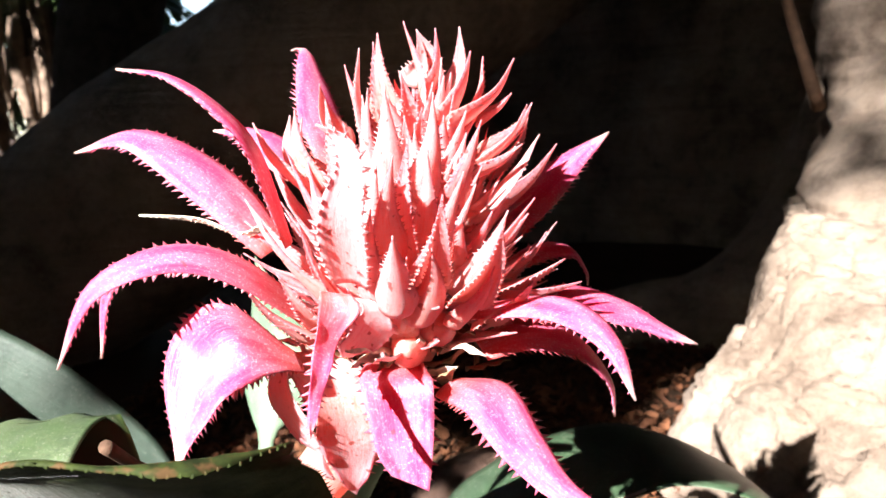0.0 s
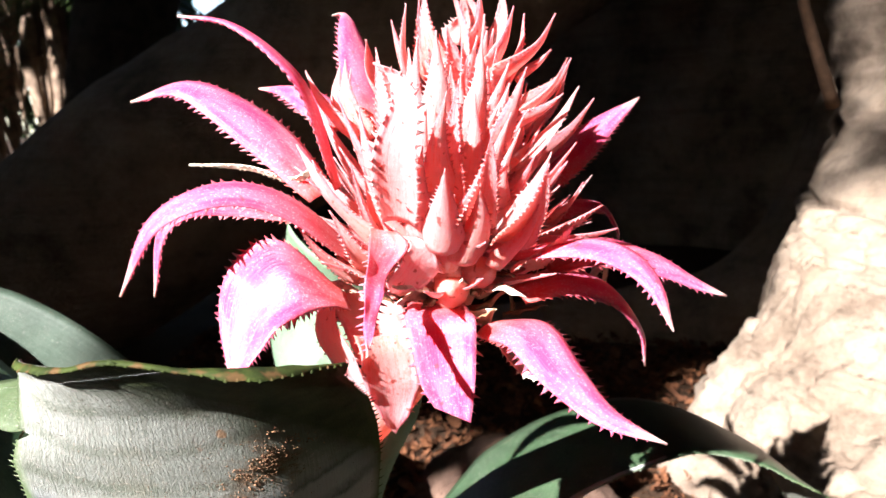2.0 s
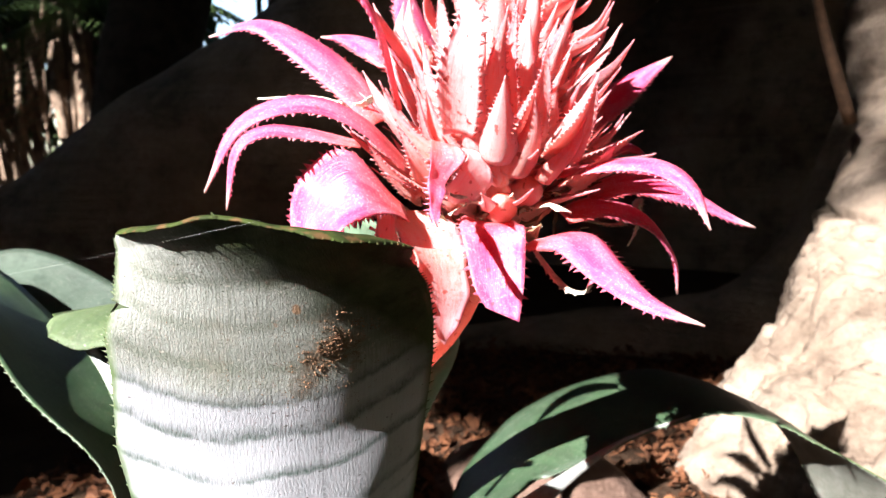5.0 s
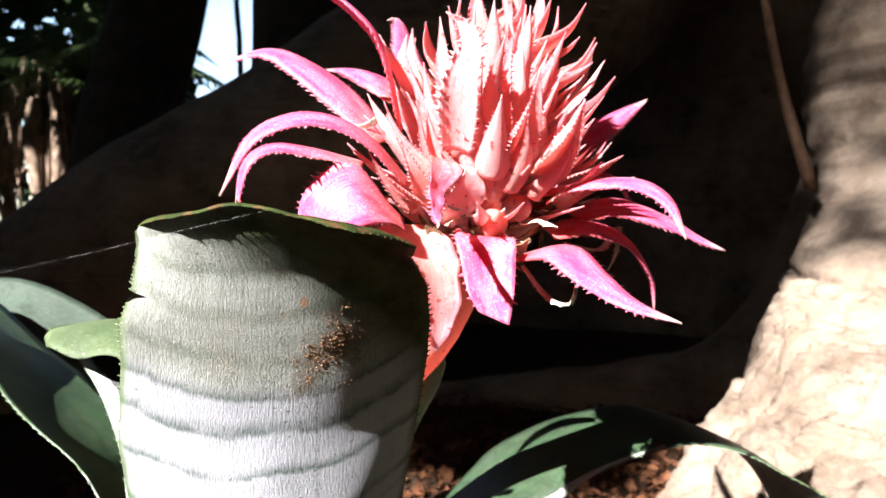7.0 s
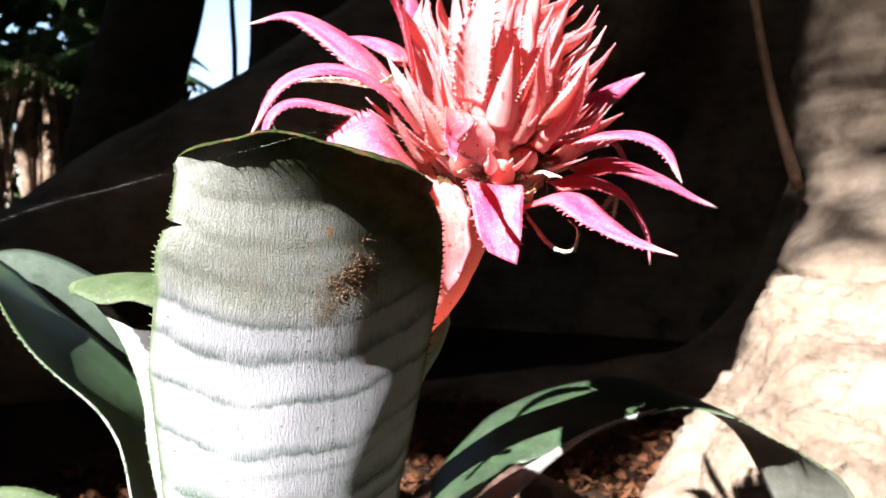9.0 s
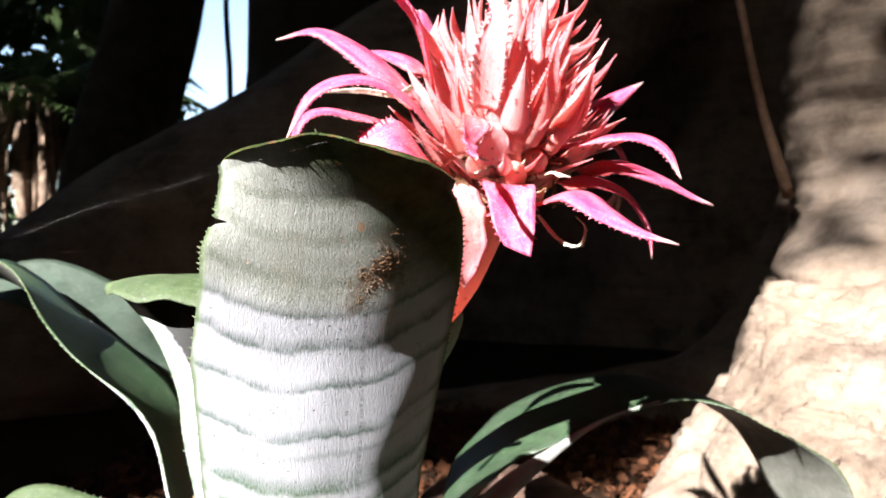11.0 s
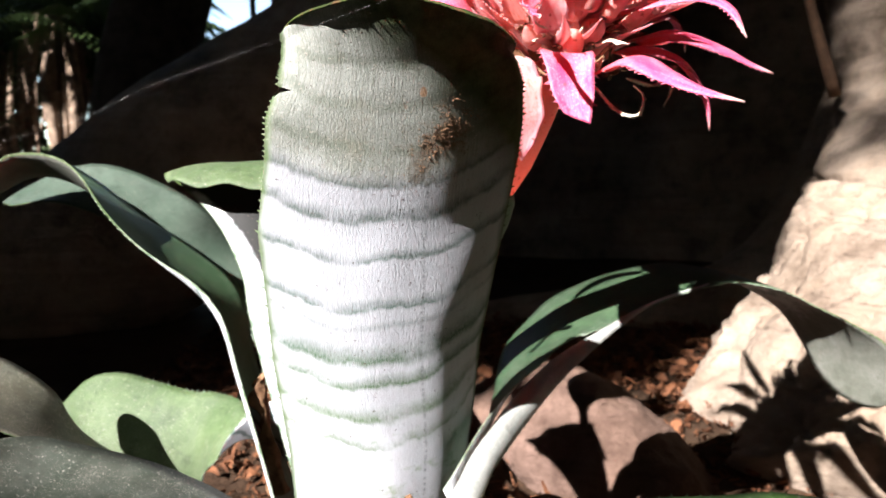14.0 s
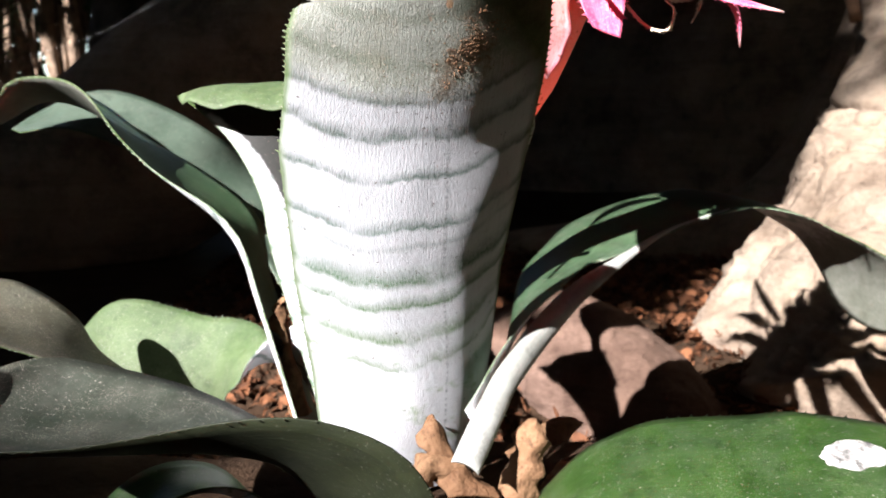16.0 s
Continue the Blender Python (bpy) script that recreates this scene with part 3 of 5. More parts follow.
def root_carving(q):
    """Bark folds of the lit root: a cross crease, wrinkles above, lumps and a knot hole below."""
    n3 = noise.noise(q * 9)
    crease = 0.108 + 0.016 * noise.noise(Vector((q.x * 9, q.y * 9, 2)))
    out = -0.010 * math.exp(-(((q.z - crease) / 0.0042) ** 2)) + 0.005 * math.exp(-(((q.z - crease + 0.012) / 0.008) ** 2))
    out += 0.0018 * noise.noise(q * 75) + 0.0009 * noise.noise(q * 170)
    if q.z > crease:
        out += 0.0022 * math.sin(q.z * 190 + 5 * n3) * min(1, (q.z - crease) * 25)
    else:
        out += 0.013 * noise.noise(q * 13) + 0.004 * noise.noise(q * 31)
        for f, k, deep in ((24, 8, 0.011), (46, 22, 0.006), (17, 30, 0.008)):
            fold = noise.noise(Vector((q.x * f, q.y * f, q.z * k + f)))
            out -= deep * max(0, 0.07 - abs(fold)) / 0.07
    r = (q - Vector((0.313, 0.5875, -0.022))).length
    return out - 0.030 * math.exp(-((r / 0.009) ** 2)) + 0.007 * math.exp(-(((r - 0.026) / 0.012) ** 2))


on_fig("surface_root", tube_mesh([(0.66, 1.06, 1.1), (0.60, 0.96, 0.62), (0.585, 0.92, 0.36), (0.585, 0.885, 0.21), (0.53, 0.81, 0.09), (0.455, 0.715, -0.01), (0.38, 0.62, -0.085), (0.30, 0.49, -0.20)],
       [0.15, 0.13, 0.125, 0.125, 0.135, 0.147, 0.155, 0.15], 520, 200, 0.06, 6.0, carve=root_carving), "pale wrinkled bark root in patchy sun")
on_fig("buttress_root", tube_mesh([(-1.3, 1.0, -0.30), (-0.69, 1.12, -0.03), (-0.38, 1.16, 0.17), (-0.09, 1.22, 0.36), (0.3, 1.45, 0.7), (0.6, 1.8, 1.3)],
       [0.15, 0.165, 0.17, 0.18, 0.22, 0.3], 50, 28, 0.08, 4.0), "smooth grey buttress root in shade")
on_fig("back_root", tube_mesh([(0.57, 1.0, 0.9), (0.555, 1.0, 0.33), (0.54, 1.0, 0.2), (0.49, 1.0, 0.03), (0.38, 1.02, -0.09), (0.24, 1.06, -0.13), (-0.1, 1.12, -0.17), (-0.5, 1.14, -0.2)], [0.05, 0.05, 0.055, 0.075, 0.085, 0.08, 0.07, 0.07], 70, 28, 0.12, 6.0), "dim grey root running behind")
on_fig("root_toe", tube_mesh([(0.30, 0.68, -0.03), (0.235, 0.635, -0.085), (0.205, 0.60, -0.125), (0.195, 0.56, -0.185)], [0.05, 0.048, 0.042, 0.04], 50, 40, 0.2, 22.0, carve=root_carving), "pale lumpy toe of the lit root")
on_fig("low_root", tube_mesh([(-0.04, 0.66, -0.20), (0.005, 0.59, -0.138), (0.045, 0.540, -0.124), (0.090, 0.500, -0.152), (0.135, 0.465, -0.225)], [0.05, 0.062, 0.066, 0.063, 0.055], 130, 110, 0.08, 9.0, carve=lambda q: 0.005 * noise.noise(q * 28) + 0.003 * noise.noise(q * 80) + 0.0012 * noise.noise(q * 190)), "low pinkish brown surface root", PINK_BARK)
on_fig("trunk", tube_mesh([(0.95, 2.6, -0.3), (0.95, 2.6, 0.4), (1.0, 2.65, 1.2), (1.05, 2.7, 3.0)], [1.3, 1.15, 1.05, 0.95], 30, 60, 0.05, 2.0, ridges=0.07), "massive fluted trunk in deep shade")


# ---- bromeliad ----
plant = tagged(new("bromeliad"), "silver-banded bromeliad with a spiky pink flower head", "plant")
plant.location = (-0.075, 0.225, -0.06)


def on_plant(name, bm, material, label="", parent=None):
    for v in bm.verts:
        v.co -= plant.location
    return part(name, bm, material, parent or plant, label)


FRONT = dict(
    z=[-0.055, 0.0, 0.04, 0.09, 0.116, 0.128, 0.14, 0.149, 0.154, 0.157, 0.159],
    x=[-0.078, -0.0764, -0.078, -0.076, -0.0719, -0.0707, -0.0686, -0.0696, -0.0709, -0.0708, -0.0699],
    y=[0.206, 0.199, 0.1885, 0.1705, 0.1572, 0.1497, 0.1412, 0.1335, 0.129, 0.1259, 0.1236],
    half=[0.0348, 0.0396, 0.0421, 0.0449, 0.0433, 0.0423, 0.0386, 0.0364, 0.0353, 0.0358, 0.0354],
    yaw=[24.0, 22.0, 19.0, 14.0, 12.0, 11.0, 8.0, 4.0, 2.0, 2.0, 2.0],
    fold=[1.05, 0.95, 0.8, 0.6, 0.52, 0.5, 0.58, 0.8, 1.0, 1.12, 1.18],
)


def front_point(z, u, off=0.0):
    """A place on the outer face of the broad front leaf, or off below it, at a height and from edge (-1) to edge (1)."""
    x, y, h, f = (float(np.interp(z, FRONT["z"], FRONT[c])) for c in ("x", "y", "half", "fold"))
    yaw, r = radians(float(np.interp(z, FRONT["z"], FRONT["yaw"]))), h / math.sin(f)
    dx, dy = (r - off) * math.sin(u * f), r - (r - off) * math.cos(u * f)
    w = 0.0012 * noise.noise(Vector((u * 2.2, z * 28, 3)))
    return Vector((x + dx * math.cos(yaw) - dy * math.sin(yaw), y + dx * math.sin(yaw) + dy * math.cos(yaw) + w, z - 0.004 * u * u * (z + 0.055) / 0.214 + 0.0016 * max(0, (z - 0.152) / 0.007) * math.exp(-(((u + 0.12) / 0.16) ** 2)) - 0.0038 * max(0.0, (z - 0.139) / 0.020) - 0.0045 * max(0.0, (z - 0.137) / 0.022) * max(0.0, u)))


def front_leaf():
    """The broad upright leaf whose tip hoods forward."""
    bm = bmesh.new()
    uv = bm.loops.layers.uv.new("UVMap")
    n, m = 70, 28
    k = np.linspace(0, 1, len(FRONT["z"]))
    data, rows = {}, ([], [])
    tear = round(n * float(np.interp(0.1345, FRONT["z"], k)))
    for i in range(n + 1):
        z = float(np.interp(i / n, k, FRONT["z"]))
        for side, off in ((0, 0.0), (1, 0.0011)):
            row = []
            for j in range(m + 1):
                v = bm.verts.new(front_point(z, 2 * j / m - 1, off))
                data[v] = (j / m, (z + 0.055) / 0.214)
                row.append(v)
            rows[side].append(row)

    for side in rows:
        for j, gap in ((0, 0.0011), (1, 0.0002), (2, -0.0012)):
            lo, hi = side[tear][j], side[tear + 1][j]
            along = (hi.co - lo.co).normalized()
            lo.co -= along * gap * 0.4
            hi.co += along * gap
        side[tear + 1][0].co.x += 0.0012
        side[tear][1].co.z += 0.0006

    def face(*vs):
        for lp in bm.faces.new(vs).loops:
            lp[uv].uv = data[lp.vert]

    for j in range(m):
        face(rows[0][n][j], rows[0][n][j + 1], rows[1][n][j + 1], rows[1][n][j])
    for i in range(n):
        for j in range(m):
            a, b = rows
            if i == tear and j < 2:  # a short ragged tear in the margin
                continue
            face(a[i][j], a[i][j + 1], a[i + 1][j + 1], a[i + 1][j])
            face(b[i][j + 1], b[i][j], b[i + 1][j], b[i + 1][j + 1])
        for j, flip in ((0, 0), (m, 1)):
            q = [rows[0][i][j], rows[0][i + 1][j], rows[1][i + 1][j], rows[1][i][j]]
            face(*(q[::-1] if flip else q))
    rng = random.Random(5)
    for i in range(6, n - 1):
        for j, sg in ((0, -1), (m, 1)):
            e, e2 = rows[0][i][j].co, rows[0][i + 1][j].co
            t = (e2 - e).normalized()
            o = (e - rows[0][i][j - sg].co).normalized()
            size = rng.uniform(0.0008, 0.0018)
            vs = [bm.verts.new(e - t * 0.0006 - o * 0.0003), bm.verts.new(e + t * 0.0006 - o * 0.0003), bm.verts.new(e + Vector((0, 0.0006, 0)) - o * 0.0003), bm.verts.new(e + o * size + t * size * 0.7)]
            for v in vs:
                data[v] = (0.0 if sg < 0 else 1.0, 0.9)
            face(vs[0], vs[1], vs[3])
            face(vs[1], vs[2], vs[3])
            face(vs[2], vs[0], vs[3])
    return on_plant("leaf", bm, SILVER, "broad silver leaf with dark green crossbands and a hooded tip")


def hood_margin(broad):
    """The thin toothed green margin along the hooded end of the broad leaf, with its small thorn."""
    bm = bmesh.new()
    rng = random.Random(31)
    n, top = 120, FRONT["z"][-1]
    rows = []
    for k in range(n + 1):
        u = 2 * k / n - 1
        e = front_point(top, u)
        lip = 0.0006 + 0.0024 * math.exp(-(((u - 0.50) / 0.24) ** 4)) + 0.0010 * math.exp(-(((u + 0.66) / 0.24) ** 4))
        lip *= (1 - abs(u) ** 8) * (1 + 0.25 * noise.noise(Vector((u * 9, 2, 0))))
        rise = 0.0004 * noise.noise(Vector((u * 7, 5, 0)))
        front = e + Vector((0.0, -lip, -0.42 * lip + rise))
        rows.append([bm.verts.new(q) for q in (front + Vector((0, 0.0002, -0.0004)), front, e + Vector((0, 0.0003, 0.0003 + rise)), e + Vector((0, 0.0011, -0.0006)), e + Vector((0, 0.0001, -0.0008)))])
    for p, q in zip(rows, rows[1:]):
        for i in range(5):
            bm.faces.new((p[i], q[i], q[(i + 1) % 5], p[(i + 1) % 5]))

    def thorn(e, size, lean, wide, down=-0.35):
        base = [bm.verts.new(e + Vector(d) * wide) for d in ((-1, 0.4, -0.4), (1, 0.4, -0.4), (0, 0.6, 0.5))]
        tip = bm.verts.new(e + Vector((lean * size, -size, down * size)))
        for i in range(3):
            bm.faces.new((base[i], base[(i + 1) % 3], tip))

    for k in range(3, n - 2, 3):
        thorn(rows[k][1].co.copy(), 0.0007 * rng.uniform(0.5, 1.2), rng.uniform(0.1, 0.9), 0.0006)
    thorn(rows[round(n * 0.45)][1].co.copy(), 0.0012, -0.4, 0.0007, 1.2)
    return on_plant("leaf_margin", bm, MARGIN, "thin toothed bright green margin", broad)


broad_leaf = front_leaf()
hood_margin(broad_leaf)


def leaf(pts, width, label, turn=0.0, material=None, seed=1, **more):
    kw = dict(shape=strap, cup=-0.35, n=40, m=10, teeth=0.0013, pitch=0.0042, thick=0.0012, seed=seed)
    kw.update(more)
    return on_plant("leaf", blade_mesh(pts, width, turn, **kw), material or (UNDER, GREEN), label)


def strip(a, b, label, cup=-0.3, material=None, shape=blade_end, seed=1, **more):
    """A leaf between two edge curves; its upper face is to the left of a when looking along it with b on the right."""
    kw = dict(shape=shape, cup=cup, n=44, m=12, teeth=0.0013, pitch=0.0045, thick=0.0013, seed=seed)
    kw.update(more)
    return on_plant("leaf", blade_mesh(a, 1.0, other=b, **kw), material or (UNDER, GREEN), label)


def shifted(pts, *by):
    """The curve moved by vectors that go evenly from the first to the last of by."""
    k = np.linspace(0, 1, len(pts))
    d = [np.interp(k, np.linspace(0, 1, len(by)), [v[c] for v in by]) for c in range(3)]
    return [tuple(p[c] + float(d[c][i]) for c in range(3)) for i, p in enumerate(pts)]


RIGHT_EDGE = [(-0.0593, 0.1900, -0.0198), (-0.0456, 0.2180, -0.0054), (-0.0282, 0.2500, 0.0052), (-0.0052, 0.2830, 0.0163), (0.0101, 0.2900, 0.0234), (0.0369, 0.2960, 0.0352), (0.0604, 0.2990, 0.0447), (0.0788, 0.3030, 0.0504), (0.0888, 0.3050, 0.0515), (0.1087, 0.3050, 0.0493), (0.1286, 0.3030, 0.0425), (0.1480, 0.3000, 0.0342), (0.1668, 0.2960, 0.0236), (0.1787, 0.2900, 0.0100)]
RIGHT_FAR = [(-0.0534, 0.2000, -0.0193), (-0.0458, 0.2220, -0.0144), (-0.0339, 0.2580, -0.0052), (-0.0218, 0.2980, 0.0071), (-0.0111, 0.3315, 0.0225), (0.0040, 0.3450, 0.0357), (0.0198, 0.3520, 0.0429), (0.0466, 0.3620, 0.0505), (0.0804, 0.3640, 0.0549), (0.1111, 0.3600, 0.0456), (0.1321, 0.3570, 0.0337), (0.1452, 0.3550, 0.0227), (0.1552, 0.3470, 0.0040), (0.1629, 0.3350, -0.0183), (0.1708, 0.3240, -0.0307), (0.1834, 0.3150, -0.0371)]
strip(RIGHT_EDGE, RIGHT_FAR, "arching dark green leaf with a drooping end in dappled shade", 0.06, (RIGHT_UNDER, GREEN), n=70)
strip([(-0.0648, 0.1760, -0.0260), (-0.0593, 0.1890, -0.0194), (-0.0521, 0.2050, -0.0117), (-0.0456, 0.2170, -0.0051), (-0.0283, 0.2490, 0.0055), (-0.0053, 0.2820, 0.0159), (0.0204, 0.2920, 0.0281), (0.0456, 0.2970, 0.0405), (0.0784, 0.3020, 0.0505)],
      [(-0.0556, 0.1700, -0.0319), (-0.0503, 0.1820, -0.0266), (-0.0434, 0.1980, -0.0186), (-0.0379, 0.2100, -0.0125), (-0.0184, 0.2450, -0.0015), (0.0020, 0.2750, 0.0095), (0.0271, 0.2900, 0.0267), (0.0499, 0.2970, 0.0407), (0.0794, 0.3030, 0.0495)], "pale rolled margin of the arching leaf", -0.45, (RIM, RIM), teeth=0.0010)
strip([(-0.124, 0.250, -0.055), (-0.149, 0.280, 0.001), (-0.165, 0.295, 0.042), (-0.182, 0.308, 0.062), (-0.222, 0.338, 0.084), (-0.260, 0.356, 0.102), (-0.287, 0.365, 0.112), (-0.313, 0.370, 0.112), (-0.34, 0.370, 0.095)],
      [(-0.121, 0.205, -0.050), (-0.145, 0.225, 0.019), (-0.157, 0.235, 0.046), (-0.193, 0.258, 0.072), (-0.214, 0.278, 0.087), (-0.238, 0.296, 0.107), (-0.262, 0.305, 0.116), (-0.282, 0.310, 0.115), (-0.31, 0.315, 0.098)],
      "long dark green leaf with a pale lit edge", -0.16, (UNDER, GREEN), seed=4)
GREY_EDGE = [(-0.105, 0.285, -0.055), (-0.125, 0.335, -0.015), (-0.151, 0.370, 0.029), (-0.166, 0.385, 0.050), (-0.198, 0.395, 0.077), (-0.233, 0.402, 0.100), (-0.272, 0.410, 0.116), (-0.30, 0.413, 0.117), (-0.335, 0.41, 0.105)]
strip(GREY_EDGE, shifted(GREY_EDGE, (-0.012, -0.03, 0.0), (-0.020, -0.035, -0.014), (-0.013, -0.035, -0.027), (-0.003, -0.05, -0.022)), "broad grey-green leaf in the sun behind others", -0.12, (UNDER, BLOOM), seed=5)
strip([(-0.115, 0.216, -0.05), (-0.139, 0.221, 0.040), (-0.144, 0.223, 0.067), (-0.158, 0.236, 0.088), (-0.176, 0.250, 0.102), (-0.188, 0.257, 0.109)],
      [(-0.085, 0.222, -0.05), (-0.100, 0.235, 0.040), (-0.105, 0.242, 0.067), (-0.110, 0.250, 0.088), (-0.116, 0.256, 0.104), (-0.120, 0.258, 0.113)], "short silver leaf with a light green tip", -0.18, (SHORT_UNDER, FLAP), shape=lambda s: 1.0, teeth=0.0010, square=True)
strip([(-0.180, 0.252, 0.109), (-0.165, 0.260, 0.111), (-0.145, 0.262, 0.112), (-0.126, 0.260, 0.113)],
      [(-0.181, 0.243, 0.107), (-0.170, 0.227, 0.1045), (-0.148, 0.222, 0.1030), (-0.126, 0.221, 0.1025)], "light green folded tip of the short leaf", -0.25, (MOTTLED, MOTTLED), shape=lambda s: 1.0, teeth=0.0009, square=True, ripple=0.0012)
strip([(-0.160, 0.330, -0.020), (-0.155, 0.328, -0.040), (-0.143, 0.325, -0.062), (-0.135, 0.322, -0.075)],
      [(-0.148, 0.332, -0.016), (-0.140, 0.330, -0.038), (-0.132, 0.327, -0.064), (-0.127, 0.324, -0.078)], "silver leaf base behind the others", -0.2, (SILVER_SIDE, SILVER_SIDE), shape=lambda s: 1.0, teeth=0.0)
strip([(-0.110, 0.245, -0.030), (-0.146, 0.262, -0.012), (-0.162, 0.285, -0.003), (-0.190, 0.300, -0.004), (-0.218, 0.310, 0.0), (-0.238, 0.315, 0.003), (-0.254, 0.315, 0.0), (-0.268, 0.310, -0.013)],
      [(-0.1539, 0.2440, 0.0021), (-0.1608, 0.2520, -0.0084), (-0.1739, 0.2640, -0.0264), (-0.1860, 0.2720, -0.0464), (-0.195, 0.280, -0.052), (-0.212, 0.283, -0.045), (-0.226, 0.285, -0.037), (-0.242, 0.290, -0.028), (-0.266, 0.305, -0.016)], "short light green leaf by the base", 0.12, (UNDER, MOTTLED))
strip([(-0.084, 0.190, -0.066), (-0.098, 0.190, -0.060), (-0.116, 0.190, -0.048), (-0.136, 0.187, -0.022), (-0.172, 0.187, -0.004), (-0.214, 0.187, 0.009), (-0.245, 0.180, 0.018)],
      [(-0.0744, 0.1380, -0.0325), (-0.0811, 0.1240, 0.0013), (-0.0948, 0.1160, 0.0122), (-0.1185, 0.1130, 0.0118), (-0.1582, 0.1100, 0.0066), (-0.205, 0.108, 0.006)], "dusty dark green leaf arching outward", -0.25, (SHADED_UNDER, DUSTY))
strip([(-0.13, 0.245, -0.058), (-0.182, 0.250, -0.037), (-0.223, 0.250, -0.012), (-0.239, 0.250, 0.010), (-0.256, 0.250, 0.023), (-0.28, 0.250, 0.036)],
      [(-0.13, 0.215, -0.055), (-0.177, 0.213, -0.020), (-0.200, 0.213, -0.009), (-0.225, 0.204, 0.002), (-0.244, 0.200, 0.010), (-0.275, 0.195, 0.02)], "dusty olive leaf behind another leaf", -0.1, (UNDER, OLIVE_DUST))
LOW_FAR = [(-0.035, 0.205, -0.062), (-0.018, 0.206, -0.043), (-0.007, 0.205, -0.033), (0.014, 0.200, -0.022), (0.046, 0.195, -0.018), (0.063, 0.187, -0.014), (0.095, 0.175, -0.014), (0.13, 0.165, -0.022), (0.15, 0.16, -0.035)]
LOW_NEAR = [(-0.035, 0.175, -0.060), (-0.026, 0.165, -0.050), (-0.014, 0.158, -0.044), (0.004, 0.148, -0.040), (0.027, 0.140, -0.036), (0.045, 0.134, -0.033), (0.075, 0.126, -0.030), (0.11, 0.125, -0.034), (0.145, 0.135, -0.040)]
glossy = strip(LOW_NEAR, LOW_FAR, "glossy green leaf with a white bird dropping", 0.08, (UNDER, GLOSSY), teeth=0.0022)
leaf([(-0.135, 0.185, -0.06), (-0.148, 0.170, -0.036), (-0.165, 0.155, -0.030), (-0.185, 0.14, -0.045)], 0.030, "small green leaf low by the base", 0, material=(UNDER, FRESH))
leaf([(-0.080, 0.262, -0.04), (-0.086, 0.290, 0.03), (-0.086, 0.322, 0.085), (-0.078, 0.328, 0.115), (-0.070, 0.320, 0.133), (-0.066, 0.314, 0.140)], 0.052, "pale green leaf behind the flower stalk", 0, out=(-0.4, -1, 0), teeth=0.0, shape=lambda s: 0.16 + 0.84 * min(1.0, max(0.0, (s - 0.64) / 0.12)), material=(PALE_GREEN, PALE_GREEN))
leaf([(-0.070, 0.275, -0.05), (-0.052, 0.272, 0.045), (-0.033, 0.268, 0.085), (-0.026, 0.266, 0.098)], 0.020, "narrow pale leaf tip behind the stalk", 0, out=(0.4, -1, 0), material=(PALE_GREEN, PALE_GREEN))

head = on_plant("flower_head", tube_mesh([(-0.019, 0.212, 0.140), (-0.016, 0.212, 0.150), (-0.0112, 0.212, 0.179), (-0.007, 0.212, 0.214)], [0.008, 0.017, 0.013, 0.003], 20, 24, 0.3, 110), CORAL, "dense cone of coral pink floral bracts")
on_plant("flower_stalk", tube_mesh([(-0.085, 0.262, -0.05), (-0.077, 0.260, 0.035), (-0.057, 0.252, 0.079), (-0.033, 0.240, 0.111), (-0.019, 0.213, 0.150)], [0.007, 0.008, 0.0095, 0.011, 0.013], 20, 16, 0.05, 60), CORAL, "coral red flower stalk")


def bract(pts, width, turn=0.0, material=PINK, label="", seed=1, **more):
    kw = dict(teeth=0.0019, pitch=0.0023, cup=0.22, n=26, m=8, seed=seed)
    kw.update(more)
    return on_plant("bract", blade_mesh(pts, width, turn, **kw), material, label, head)


def edged_bract(a, b, label, cup, seed, material=PINK, teeth=0.0020, reach=1.0):
    """A bract given by its two edges. reach: below 1 where its end is cut off before it withers."""
    bm = blade_mesh(a, 1.0, other=b, shape=lambda s: 1.0, cup=cup, n=34, m=12, teeth=teeth, pitch=0.0024, thick=0.0007, ripple=0.0006, square=True, seed=seed)
    uv = bm.loops.layers.uv.active
    for f in bm.faces:
        for lp in f.loops:
            lp[uv].uv.y *= reach
    return on_plant("bract", bm, material, label, head)


bract([(-0.0407, 0.1920, 0.1824), (-0.0459, 0.1880, 0.2060), (-0.0539, 0.1870, 0.2173), (-0.0661, 0.1890, 0.2255), (-0.0798, 0.1910, 0.2279)], 0.014, 0, PINK, "long curved pink bract", seed=1)  # sabre
bract([(-0.0464, 0.2000, 0.1798), (-0.0602, 0.2060, 0.1951), (-0.0758, 0.2100, 0.2068), (-0.0885, 0.2120, 0.2117), (-0.1033, 0.2130, 0.2075)], 0.0170, -30, seed=2)  # ul
bract([(-0.0475, 0.1950, 0.1874), (-0.0551, 0.2000, 0.1842), (-0.0700, 0.2100, 0.1876), (-0.0902, 0.2197, 0.1885)], 0.003, 40, PALE, "withered pale bract", teeth=0.0005, seed=3)  # thin
bract([(-0.0378, 0.1880, 0.1653), (-0.0491, 0.1800, 0.1778), (-0.0606, 0.1750, 0.1836), (-0.0720, 0.1700, 0.1831), (-0.0832, 0.1670, 0.1764), (-0.0910, 0.1656, 0.1599)], 0.0128, -28, shape=broad, seed=4)  # l
bract([(-0.0543, 0.2050, 0.1730), (-0.0720, 0.2030, 0.1771), (-0.0839, 0.1980, 0.1775), (-0.0918, 0.1950, 0.1709), (-0.0944, 0.1940, 0.1534)], 0.0090, -26, seed=5)  # l2
